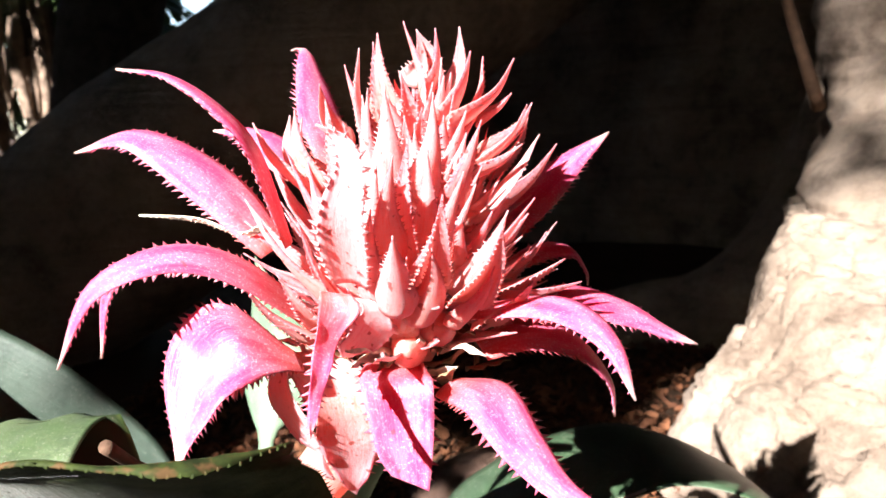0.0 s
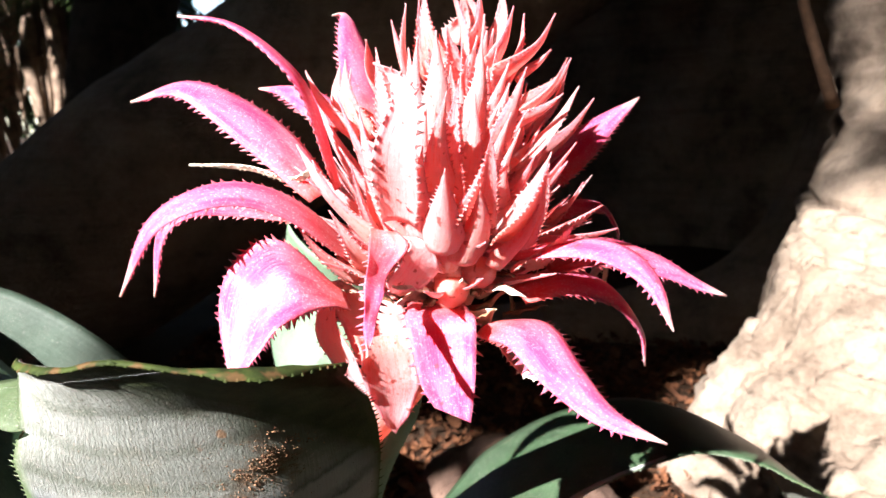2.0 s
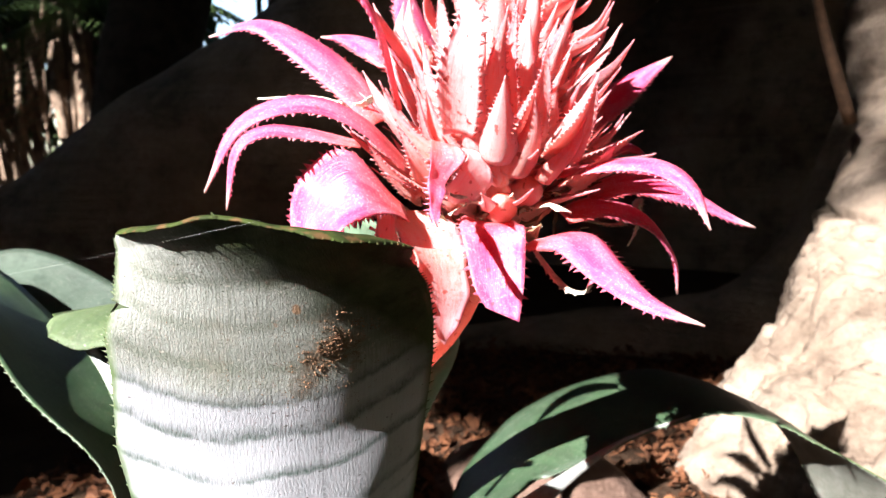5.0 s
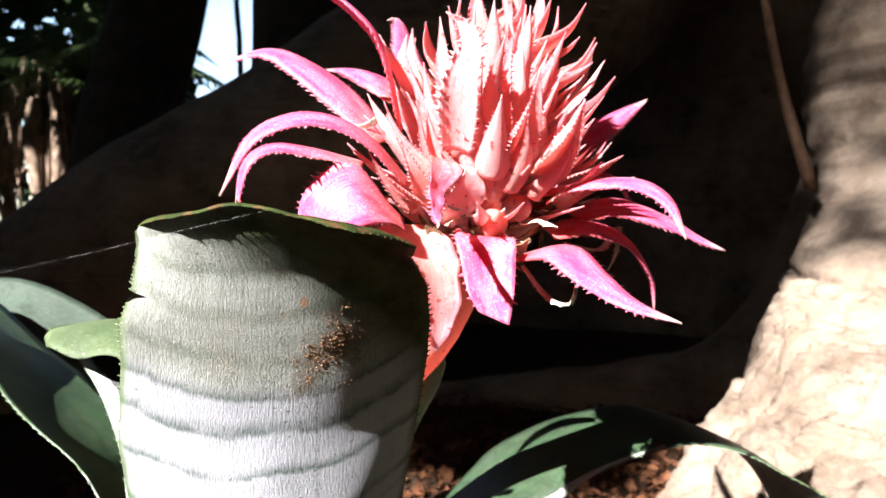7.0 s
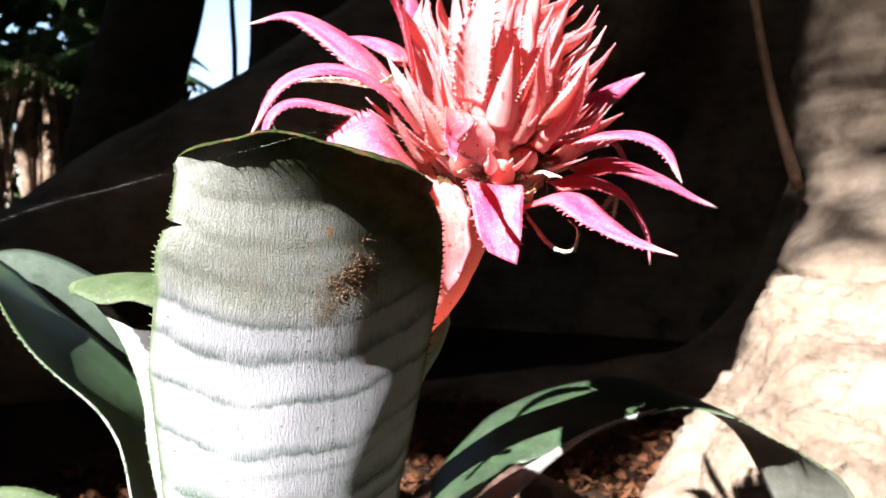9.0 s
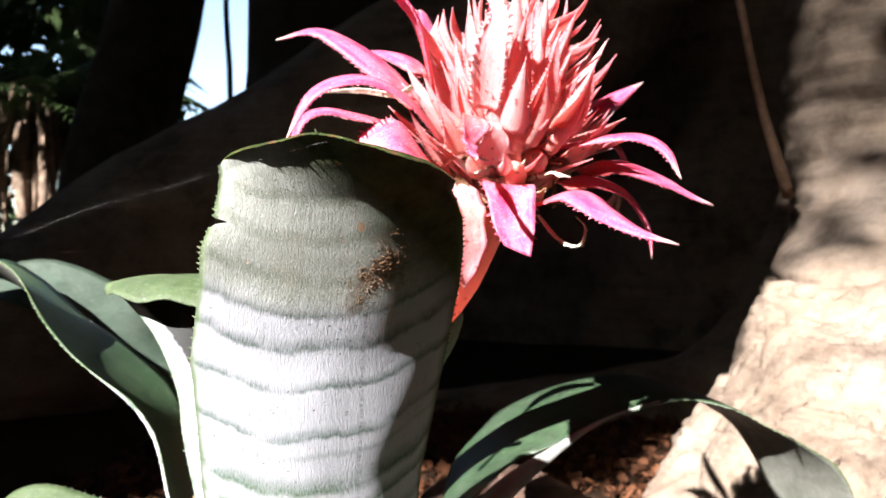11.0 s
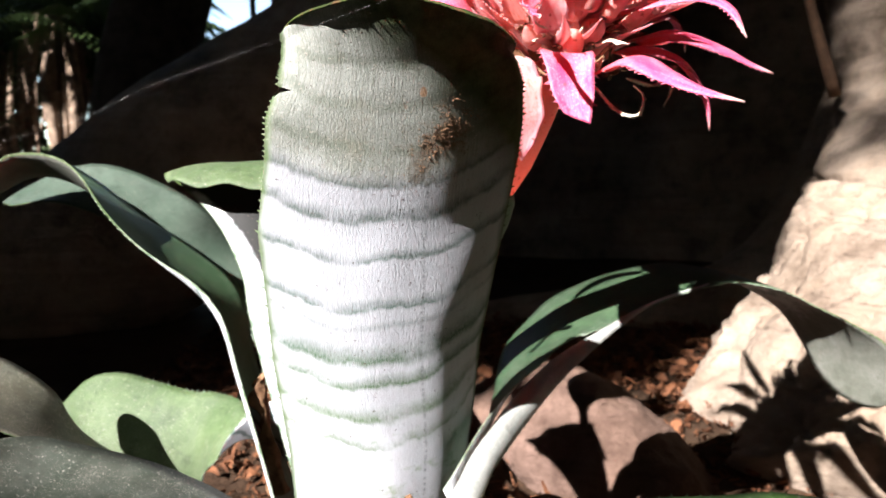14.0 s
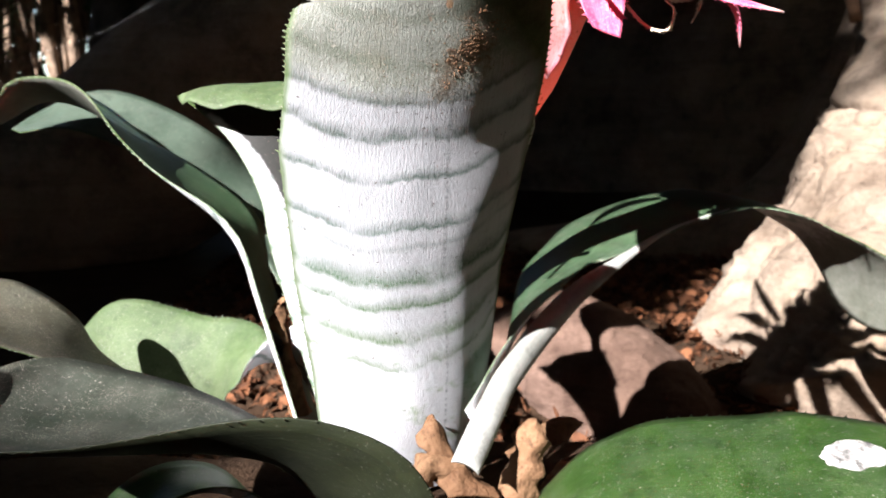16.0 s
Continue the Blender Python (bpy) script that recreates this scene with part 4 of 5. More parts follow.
edged_bract([(-0.0401, 0.1860, 0.1544), (-0.0485, 0.1810, 0.1650), (-0.0557, 0.1780, 0.1709), (-0.0627, 0.1790, 0.1697), (-0.0700, 0.1800, 0.1619), (-0.0702, 0.1720, 0.1482), (-0.0654, 0.1640, 0.1356)],
            [(-0.0379, 0.1840, 0.1500), (-0.0433, 0.1780, 0.1521), (-0.0477, 0.1720, 0.1522), (-0.0535, 0.1670, 0.1498), (-0.0589, 0.1650, 0.1445), (-0.0623, 0.1640, 0.1394), (-0.0646, 0.1630, 0.1357)], "broad pink bract bent downward", -0.22, 6)  # broad
edged_bract([(-0.0316, 0.1755, 0.1733), (-0.0319, 0.1705, 0.1677), (-0.0317, 0.1625, 0.1624), (-0.0312, 0.1520, 0.1578), (-0.0292, 0.1368, 0.1517)],
            [(-0.0241, 0.1765, 0.1716), (-0.0218, 0.1750, 0.1679), (-0.0258, 0.1725, 0.1631), (-0.0274, 0.1660, 0.1601), (-0.0276, 0.1585, 0.1581), (-0.0290, 0.1372, 0.1516)], "pink bract with a narrow whitish point hanging over the centre", -0.25, 7)  # centre
edged_bract([(-0.0235, 0.1765, 0.1710), (-0.0218, 0.1745, 0.1680), (-0.0257, 0.1735, 0.1630), (-0.0276, 0.1720, 0.1592), (-0.0269, 0.1760, 0.1562)],
            [(-0.0204, 0.1770, 0.1697), (-0.0164, 0.1760, 0.1674), (-0.0147, 0.1780, 0.1633), (-0.0157, 0.1820, 0.1583), (-0.0250, 0.1800, 0.1545)], "folded coral side of the hanging bract", -0.20, 27, POWDERED, 0.0017)  # fold
edged_bract([(-0.0215, 0.1900, 0.1505), (-0.0244, 0.1800, 0.1500), (-0.0226, 0.1750, 0.1420), (-0.0205, 0.1725, 0.1330), (-0.0172, 0.1710, 0.1272)],
            [(-0.0085, 0.1890, 0.1492), (-0.0056, 0.1785, 0.1485), (-0.0056, 0.1745, 0.1400), (-0.0066, 0.1715, 0.1300), (-0.0078, 0.1700, 0.1232)], "magenta bract with a slanting end", -0.16, 9, reach=0.82)  # front
bract([(-0.0021, 0.1900, 0.1432), (0.0072, 0.1740, 0.1460), (0.0143, 0.1600, 0.1389), (0.0221, 0.1500, 0.1324), (0.0341, 0.1446, 0.1274)], 0.0148, 14, shape=broad, seed=9)  # br
bract([(0.0068, 0.1960, 0.1506), (0.0195, 0.2000, 0.1535), (0.0342, 0.2050, 0.1488), (0.0444, 0.2090, 0.1352), (0.0458, 0.2100, 0.1230)], 0.015, 24, seed=10)  # r2
bract([(0.0026, 0.1880, 0.1631), (0.0206, 0.1800, 0.1664), (0.0298, 0.1700, 0.1651), (0.0358, 0.1620, 0.1591), (0.0388, 0.1570, 0.1490)], 0.011, 18, seed=11)  # rin
bract([(0.0154, 0.2050, 0.1564), (0.0318, 0.2080, 0.1605), (0.0497, 0.2100, 0.1552), (0.0607, 0.2090, 0.1488), (0.0693, 0.2080, 0.1444)], 0.015, 28, seed=12)  # r
bract([(0.0173, 0.2220, 0.1674), (0.0280, 0.2260, 0.1713), (0.0372, 0.2300, 0.1701), (0.0425, 0.2330, 0.1621), (0.0430, 0.2340, 0.1573)], 0.010, 20, seed=13)  # rb
bract([(0.0125, 0.2220, 0.1745), (0.0263, 0.2360, 0.1867), (0.0412, 0.2500, 0.1966), (0.0556, 0.2580, 0.2041)], 0.017, 15, seed=14)  # ur
bract([(-0.0316, 0.2250, 0.1984), (-0.0388, 0.2480, 0.2172), (-0.0434, 0.2600, 0.2306), (-0.0458, 0.2660, 0.2371), (-0.0508, 0.2670, 0.2371)], 0.018, 20, seed=15)  # upper
bract([(-0.0435, 0.2250, 0.1974), (-0.0528, 0.2330, 0.2067), (-0.0629, 0.2400, 0.2111), (-0.0730, 0.2430, 0.2115)], 0.014, -20, seed=16)  # ulb
bract([(-0.0234, 0.1760, 0.1746), (-0.0227, 0.1655, 0.1909), (-0.0200, 0.1635, 0.2021), (-0.0225, 0.1650, 0.2090), (-0.0274, 0.1645, 0.2121)], 0.0130, 0, POWDERED, shape=broad, cup=0.45, seed=17)  # white
bract([(-0.0009, 0.2000, 0.1393), (0.0052, 0.1960, 0.1312), (0.0092, 0.1920, 0.1280), (0.0133, 0.1900, 0.1282), (0.0147, 0.1900, 0.1345), (0.0117, 0.1920, 0.1384)], 0.004, 0, PALE, "curled withered bract", seed=18)  # loop
bract([(0.0181, 0.2300, 0.1463), (0.0317, 0.2350, 0.1441), (0.0403, 0.2400, 0.1527), (0.0394, 0.2400, 0.1419), (0.0362, 0.2400, 0.1354)], 0.004, 0, PALE, "thin withered bract", seed=19)  # thin2
edged_bract([(-0.0486, 0.1870, 0.1519), (-0.0481, 0.1850, 0.1433), (-0.0457, 0.1850, 0.1361), (-0.0385, 0.1870, 0.1273), (-0.0364, 0.1920, 0.1174)],
            [(-0.0419, 0.1830, 0.1530), (-0.0410, 0.1800, 0.1442), (-0.0368, 0.1800, 0.1375), (-0.0359, 0.1830, 0.1285), (-0.0343, 0.1890, 0.1175)], "whitish pink sheathing bract", -0.25, 20, POWDERED, 0.0014)  # sheathA
edged_bract([(-0.0388, 0.1840, 0.1433), (-0.0369, 0.1810, 0.1382), (-0.0366, 0.1820, 0.1311), (-0.0342, 0.1860, 0.1226), (-0.0310, 0.1910, 0.1139)],
            [(-0.0217, 0.1900, 0.1415), (-0.0215, 0.1890, 0.1377), (-0.0211, 0.1890, 0.1312), (-0.0217, 0.1900, 0.1235), (-0.0289, 0.1930, 0.1109)], "coral sheathing bract", -0.30, 21, CORAL, 0.0014)  # sheathB
edged_bract([(-0.0477, 0.1900, 0.1542), (-0.0442, 0.1880, 0.1489), (-0.0413, 0.1870, 0.1427), (-0.0382, 0.1870, 0.1338)],
            [(-0.0305, 0.1950, 0.1529), (-0.0245, 0.1930, 0.1474), (-0.0218, 0.1920, 0.1410), (-0.0214, 0.1920, 0.1320)], "coral sheathing bract under the others", -0.25, 22, CORAL, 0.0010)  # sheathC



def spike(base, tip, width=0.0150, bow=0.10, seed=0):
    """A keeled, toothed floral bract ending in a spine."""
    a, b = Vector(base), Vector(tip)
    chance = random.Random(seed * 7 + round(a.x * 90000) + round(b.z * 70000))
    axis = Vector((-0.0112, 0.212, 0.18))
    out = Vector((a.x + b.x - 2 * axis.x, a.y + b.y - 2 * axis.y, 0)).normalized()
    aside = out.cross(Vector((0, 0, 1)))
    mid = a.lerp(b, 0.5) + (out * (bow + chance.uniform(-0.05, 0.05)) + aside * chance.uniform(-0.07, 0.07)) * (b - a).length
    bm = blade_mesh([a, mid, b], width * chance.uniform(0.8, 1.15), chance.uniform(-22, 22), shape=pike, cup=chance.choice((-0.62, -0.5, -0.42, 0.4)), n=18, m=8, teeth=0.0010, pitch=0.0014, thick=0.0003, out=out, twist=chance.uniform(-35, 35), seed=seed)
    return on_plant("floral_bract", bm, POWDERED if chance.random() < 0.46 else CORAL, "", head)


spike((-0.0081, 0.2140, 0.2059), (-0.0093, 0.2100, 0.2379))
spike((-0.0048, 0.2190, 0.2198), (-0.0061, 0.2150, 0.2362))
spike((-0.0028, 0.2160, 0.2173), (-0.0009, 0.2120, 0.2359))
spike((0.0010, 0.2160, 0.2132), (0.0057, 0.2120, 0.2359))
spike((0.0016, 0.2090, 0.2101), (0.0081, 0.2050, 0.2289))
spike((0.0023, 0.2160, 0.2084), (0.0117, 0.2120, 0.2278))
spike((0.0022, 0.2070, 0.2071), (0.0193, 0.2030, 0.2263))
spike((0.0095, 0.2160, 0.2088), (0.0191, 0.2120, 0.2176))
spike((0.0062, 0.2040, 0.1964), (0.0220, 0.2000, 0.2142))
spike((0.0113, 0.2120, 0.1987), (0.0242, 0.2080, 0.2147))
spike((0.0098, 0.2170, 0.1952), (0.0236, 0.2130, 0.2109))
spike((0.0041, 0.2020, 0.1860), (0.0247, 0.1980, 0.2064))
spike((-0.0001, 0.1960, 0.1930), (0.0196, 0.1920, 0.2045))
spike((0.0105, 0.2120, 0.1812), (0.0305, 0.2080, 0.2033))
spike((0.0047, 0.1960, 0.1717), (0.0205, 0.1920, 0.1868))
spike((0.0127, 0.2060, 0.1660), (0.0263, 0.2020, 0.1803))
spike((0.0074, 0.1940, 0.1659), (0.0293, 0.1900, 0.1749))
spike((0.0133, 0.1960, 0.1620), (0.0338, 0.1920, 0.1683))
spike((-0.0012, 0.1840, 0.1731), (0.0033, 0.1800, 0.1883))
spike((-0.0079, 0.1790, 0.1646), (-0.0028, 0.1750, 0.1819))
spike((-0.0193, 0.2140, 0.2049), (-0.0217, 0.2100, 0.2316))
spike((-0.0150, 0.2180, 0.2141), (-0.0181, 0.2140, 0.2333))
spike((-0.0116, 0.2110, 0.2108), (-0.0162, 0.2070, 0.2350))
spike((-0.0211, 0.2160, 0.2049), (-0.0261, 0.2120, 0.2275))
spike((-0.0389, 0.2040, 0.1957), (-0.0398, 0.2000, 0.2146))
spike((-0.0365, 0.2010, 0.1944), (-0.0379, 0.1970, 0.2159))
spike((-0.0347, 0.2060, 0.1953), (-0.0370, 0.2020, 0.2140))
spike((-0.0381, 0.1990, 0.1947), (-0.0484, 0.1950, 0.2132))
spike((-0.0296, 0.2190, 0.2036), (-0.0339, 0.2150, 0.2228))


for i, (a, b) in enumerate((((-0.034, 0.203, 0.176), (-0.047, 0.201, 0.206)), ((-0.030, 0.196, 0.174), (-0.040, 0.191, 0.207)), ((-0.036, 0.198, 0.168), (-0.052, 0.194, 0.194)), ((-0.033, 0.190, 0.166), (-0.046, 0.183, 0.190)),
             ((-0.030, 0.210, 0.182), (-0.043, 0.213, 0.212)), ((-0.027, 0.192, 0.172), (-0.034, 0.188, 0.203)), ((-0.034, 0.187, 0.158), (-0.050, 0.178, 0.174)), ((-0.030, 0.184, 0.160), (-0.041, 0.174, 0.178)),
             ((-0.040, 0.196, 0.162), (-0.058, 0.191, 0.178)), ((-0.026, 0.188, 0.164), (-0.033, 0.182, 0.188)), ((-0.018, 0.184, 0.170), (-0.016, 0.177, 0.203)), ((-0.010, 0.186, 0.172), (-0.004, 0.178, 0.205)),
             ((-0.014, 0.182, 0.160), (-0.010, 0.171, 0.181)), ((-0.003, 0.187, 0.168), (0.007, 0.181, 0.196)), ((-0.013, 0.176, 0.178), (-0.011, 0.160, 0.205)), ((-0.007, 0.176, 0.172), (-0.001, 0.161, 0.196)), ((-0.015, 0.174, 0.166), (-0.012, 0.158, 0.188)), ((0.002, 0.178, 0.168), (0.012, 0.164, 0.188)),
             ((-0.012, 0.180, 0.176), (-0.008, 0.168, 0.208)), ((-0.004, 0.182, 0.172), (0.004, 0.170, 0.200)), ((0.003, 0.186, 0.166), (0.014, 0.175, 0.190)), ((-0.008, 0.178, 0.162), (-0.004, 0.164, 0.184)),
             ((0.001, 0.182, 0.160), (0.010, 0.169, 0.178)), ((-0.016, 0.186, 0.190), (-0.013, 0.176, 0.220)), ((-0.008, 0.188, 0.190), (-0.002, 0.178, 0.218)), ((0.0, 0.190, 0.184), (0.009, 0.181, 0.211)),
             ((0.008, 0.190, 0.172), (0.021, 0.181, 0.192)), ((0.006, 0.188, 0.160), (0.020, 0.178, 0.172)), ((-0.018, 0.178, 0.168), (-0.017, 0.165, 0.193)), ((-0.023, 0.196, 0.186), (-0.029, 0.191, 0.218)), ((-0.016, 0.194, 0.186), (-0.018, 0.188, 0.220)))):
    spike(a, b, 0.0125, 0.06, 40 + i)


def floret(f, az, elev, length, width, bow, seed):
    """A floral bract set on the cone at a share f of its height."""
    d = Vector((math.cos(az), math.sin(az), 0))
    a = Vector((-0.0165 + 0.011 * f, 0.212, 0.147 + 0.058 * f)) + d * (0.015 * (1 - f) + 0.003)
    spike(a, a + (d * math.cos(elev) + Vector((0, 0, math.sin(elev)))) * length, width, bow, seed)


rng = random.Random(11)
for i in range(104):
    f = 0.10 + 0.86 * ((i + 0.5) / 104) ** 0.9
    floret(f, i * 2.39996 + rng.uniform(-0.2, 0.2), radians(40 + 43 * f**1.2 + rng.uniform(-7, 7)), (0.038 - 0.016 * f) * rng.uniform(0.8, 1.15), rng.uniform(0.011, 0.0155), rng.uniform(-0.04, 0.10), i)
for i in range(84):
    f = 0.36 * rng.random()
    floret(f, i * 2.39996 + rng.uniform(-0.3, 0.3), radians(rng.uniform(16, 62)), rng.uniform(0.018, 0.034), rng.uniform(0.006, 0.011), rng.uniform(-0.12, 0.10), 100 + i)


def calyx(seed):
    """A swollen fleshy flower base between the bracts."""
    rng = random.Random(seed)
    az, f = seed * 2.39996, rng.uniform(0.0, 0.55)
    d = Vector((math.cos(az), math.sin(az), 0.35)).normalized()
    p = Vector((-0.0165 + 0.011 * f, 0.212, 0.148 + 0.058 * f)) + d * (0.020 - 0.012 * f)
    bm = tube_mesh([p - d * 0.002, p + d * 0.003, p + d * 0.008, p + d * 0.012], [0.0028, 0.0044, 0.0032, 0.0005], 12, 12, 0.12, 300)
    on_plant("calyx", bm, CORAL, "", head)


for i in range(26):
    calyx(200 + i)
for x, y, z in ((-0.012, 0.190, 0.153), (-0.005, 0.193, 0.157), (-0.034, 0.203, 0.198)):
    d = Vector((x + 0.013, y - 0.212, 0.006)).normalized()
    p = Vector((x, y, z))
    on_plant("calyx", tube_mesh([p - d * 0.003, p + d * 0.002, p + d * 0.007, p + d * 0.0105], [0.003, 0.0050, 0.0036, 0.0004], 14, 14, 0.12, 250), CORAL, "", head)


def shred(seed):
    """A withered brown shred caught between the bracts."""
    rng = random.Random(seed)
    az, f = rng.uniform(-2.9, -0.2), rng.uniform(-0.1, 0.25)
    d = Vector((math.cos(az), math.sin(az), 0))
    p = Vector((-0.0165, 0.212, 0.147 + 0.058 * f)) + d * rng.uniform(0.014, 0.024)
    q = p + (d * rng.uniform(0.3, 1) + Vector((rng.uniform(-0.8, 0.8), 0, rng.uniform(-0.2, 0.9)))).normalized() * rng.uniform(0.008, 0.018)
    bm = blade_mesh([p, p.lerp(q, 0.5) + Vector((0, 0, rng.uniform(-0.002, 0.003))), q], rng.uniform(0.002, 0.006), rng.uniform(-60, 60), broad, 0.5, 8, 4, thick=0.0004, ripple=0.0006, out=d, seed=seed)
    on_plant("withered_shred", bm, BROWN if seed % 3 else PALE, "withered brown shred", head)


for i in range(46):
    shred(500 + i)


# ---- leaf litter ----
def litter():
    """Shreds of fallen leaves and short twigs on the soil."""
    rng = random.Random(3)
    bm = bmesh.new()
    for _ in range(14000):
        x, y = rng.uniform(-0.40, 0.50), rng.uniform(0.40, 1.15)
        z = ground_height(x, y) + rng.uniform(0.0, 0.010)
        size, az, tilt, curl = rng.uniform(0.005, 0.017), rng.uniform(0, 6.3), rng.gauss(0, 0.35), rng.uniform(-1.2, 1.2)
        wide = rng.choice((0.05, 0.09, 0.18, 0.26))
        d, e = Vector((math.cos(az), math.sin(az), tilt)), Vector((-math.sin(az), math.cos(az), rng.gauss(0, 0.6)))
        rows = []
        for i in range(4):
            s = i / 3 - 0.5
            w = size * wide * (1.1 - 2 * s * s) * rng.uniform(0.5, 1.2)
            p = Vector((x, y, z)) + d * s * size + Vector((0, 0, curl * size * (0.25 - s * s)))
            rows.append([bm.verts.new(p - e * w + Vector((0, 0, w * 0.6))), bm.verts.new(p), bm.verts.new(p + e * w + Vector((0, 0, w * 0.5)))])
        for i in range(3):
            for j in range(2):
                bm.faces.new((rows[i][j], rows[i][j + 1], rows[i + 1][j + 1], rows[i + 1][j]))
    return tagged(part("leaf_litter", bm, LITTER), "red-brown fallen leaves on the soil", "leaf litter", kind="stuff")


litter()


# ---- wood behind ----
DARK_BARK = plain_material("dark_bark", (0.10, 0.075, 0.055), 0.9, 20)
FOLIAGE = plain_material("foliage", (0.05, 0.085, 0.025), 0.6, 8)


def far_trunk(pts, radii, label):
    base = Vector(pts[0])
    bm = tube_mesh([Vector(p) - base for p in pts], radii, 24, 20, 0.08, 2.0)
    tree = tagged(new("tree"), label, "tree")
    tree.location = base
    part("trunk", bm, DARK_BARK, tree)
    return tree


far_trunk([(-1.36, 3.0, -0.2), (-1.28, 3.0, 0.5), (-1.13, 3.0, 1.1), (-0.9, 3.0, 2.6)], [0.2, 0.18, 0.17, 0.15], "dark leaning tree trunk in shade")
far_trunk([(-0.33, 2.0, -0.2), (-0.34, 2.0, 0.6), (-0.33, 2.0, 1.2), (-0.3, 2.0, 2.6)], [0.2, 0.18, 0.17, 0.15], "grey tree trunk behind the buttress root")
far_trunk([(-1.07, 4.0, -0.2), (-1.08, 4.0, 1.0), (-1.11, 4.0, 1.5), (-1.15, 4.0, 3.0)], [0.02, 0.016, 0.014, 0.01], "thin sapling against the sky")


def sunny(a, b, margin):
    """Whether sunlight through this spot of the added crown would reach the clearing."""
    left = -0.58 if b < 0.27 else -0.27 if b < 0.42 else -0.2
    return left - margin < a < 0.18 + margin and 0.02 - margin < b < 0.53 + margin


def thin_shade(a, b):
    """Where the added crown lets some light through."""
    return -0.24 < a < 0.18 and 0.50 < b < 1.12


def shade_canopy():
    """An unseen crown added all around for shade, open to the sun over the plant and to the sky between the trunks."""
    rng = random.Random(8)
    right = SUN_TRAVEL.cross(Vector((0, 0, 1))).normalized()
    over = right.cross(SUN_TRAVEL)
    bm = bmesh.new()
    for _ in range(13000):
        z = rng.uniform(-0.02, 1)
        az = rng.uniform(-math.pi, math.pi)
        flat = math.sqrt(max(0, 1 - z * z))
        d = Vector((math.sin(az) * flat, math.cos(az) * flat, z))
        p = d * rng.uniform(6.5, 8.0)
        size = rng.uniform(0.25, 0.5)
        a, b = p.dot(right), p.dot(over)
        if p.dot(SUN_TRAVEL) < 0 and (sunny(a, b, size) or -0.24 - size < a < 0.16 + size and 0.5 < b < 1.10 + size):
            continue
        if -0.72 < az < -0.15 and z < 0.5:
            continue
        if -6.4 < a < -4.3 and 0.9 < b < 2.4 and rng.random() < 0.75:
            continue
        t = Vector((rng.uniform(-1, 1), rng.uniform(-1, 1), rng.uniform(-1, 1)))
        e1 = (t - d * t.dot(d) * rng.uniform(0.4, 1)).normalized()
        e2 = d.cross(e1).normalized()
        k = (p - e1 * size, p + e2 * size * 0.45, p + e1 * size, p - e2 * size * 0.45)
        bm.faces.new([bm.verts.new(q) for q in k])
    for k in range(7200):
        a, b, far = rng.uniform(-1.3, 1.0) if k < 5600 else rng.uniform(-3.6, -1.3), rng.uniform(-0.9, 1.9), rng.uniform(6.0, 6.5)
        size = rng.uniform(0.05, 0.11)
        if sunny(a, b, size * 0.6) or thin_shade(a, b):
            continue
        p = right * a + over * b - SUN_TRAVEL * far
        g = rng.uniform(0, 6.3)
        e1, e2 = right * math.cos(g) + over * math.sin(g), over * math.cos(g) - right * math.sin(g)
        bm.faces.new([bm.verts.new(q) for q in (p - e1 * size, p + e2 * size * 0.6, p + e1 * size, p - e2 * size * 0.6)])
    for _ in range(720):
        a, b = rng.uniform(-0.26, 0.18), rng.uniform(0.55, 1.12)
        p, size = right * a + over * b - SUN_TRAVEL * rng.uniform(6.0, 6.5), rng.uniform(0.012, 0.026)
        bm.faces.new([bm.verts.new(q) for q in (p - right * size, p + over * size * 0.7, p + right * size, p - over * size * 0.7)])
    for _ in range(150):  # unseen leaves added to shade the soil behind the plant
        a, b = rng.uniform(-0.53, -0.315), rng.uniform(0.17, 0.34)
        if a < -0.40 and b < 0.23:
            continue
        p, size = right * a + over * b - SUN_TRAVEL * rng.uniform(2.6, 2.9), rng.uniform(0.018, 0.030)
        bm.faces.new([bm.verts.new(q) for q in (p - right * size, p + over * size * 0.7, p + right * size, p - over * size * 0.7)])
    for _ in range(14):  # a few more unseen leaves, added for shade beside the clearing
        p, size = right * rng.uniform(-0.40, -0.28) + over * rng.uniform(0.44, 0.57) - SUN_TRAVEL * rng.uniform(6.0, 6.2), rng.uniform(0.035, 0.055)
        bm.faces.new([bm.verts.new(q) for q in (p - right * size, p + over * size * 0.7, p + right * size, p - over * size * 0.7)])
    return tagged(part("shade_canopy", bm, FOLIAGE), "unseen tree foliage added to shade the clearing", "foliage", kind="stuff")


shade_canopy()


# ---- palm between the trunks ----
STRAW = plain_material("straw", (0.23, 0.165, 0.115), 0.8, 12, 0.6)


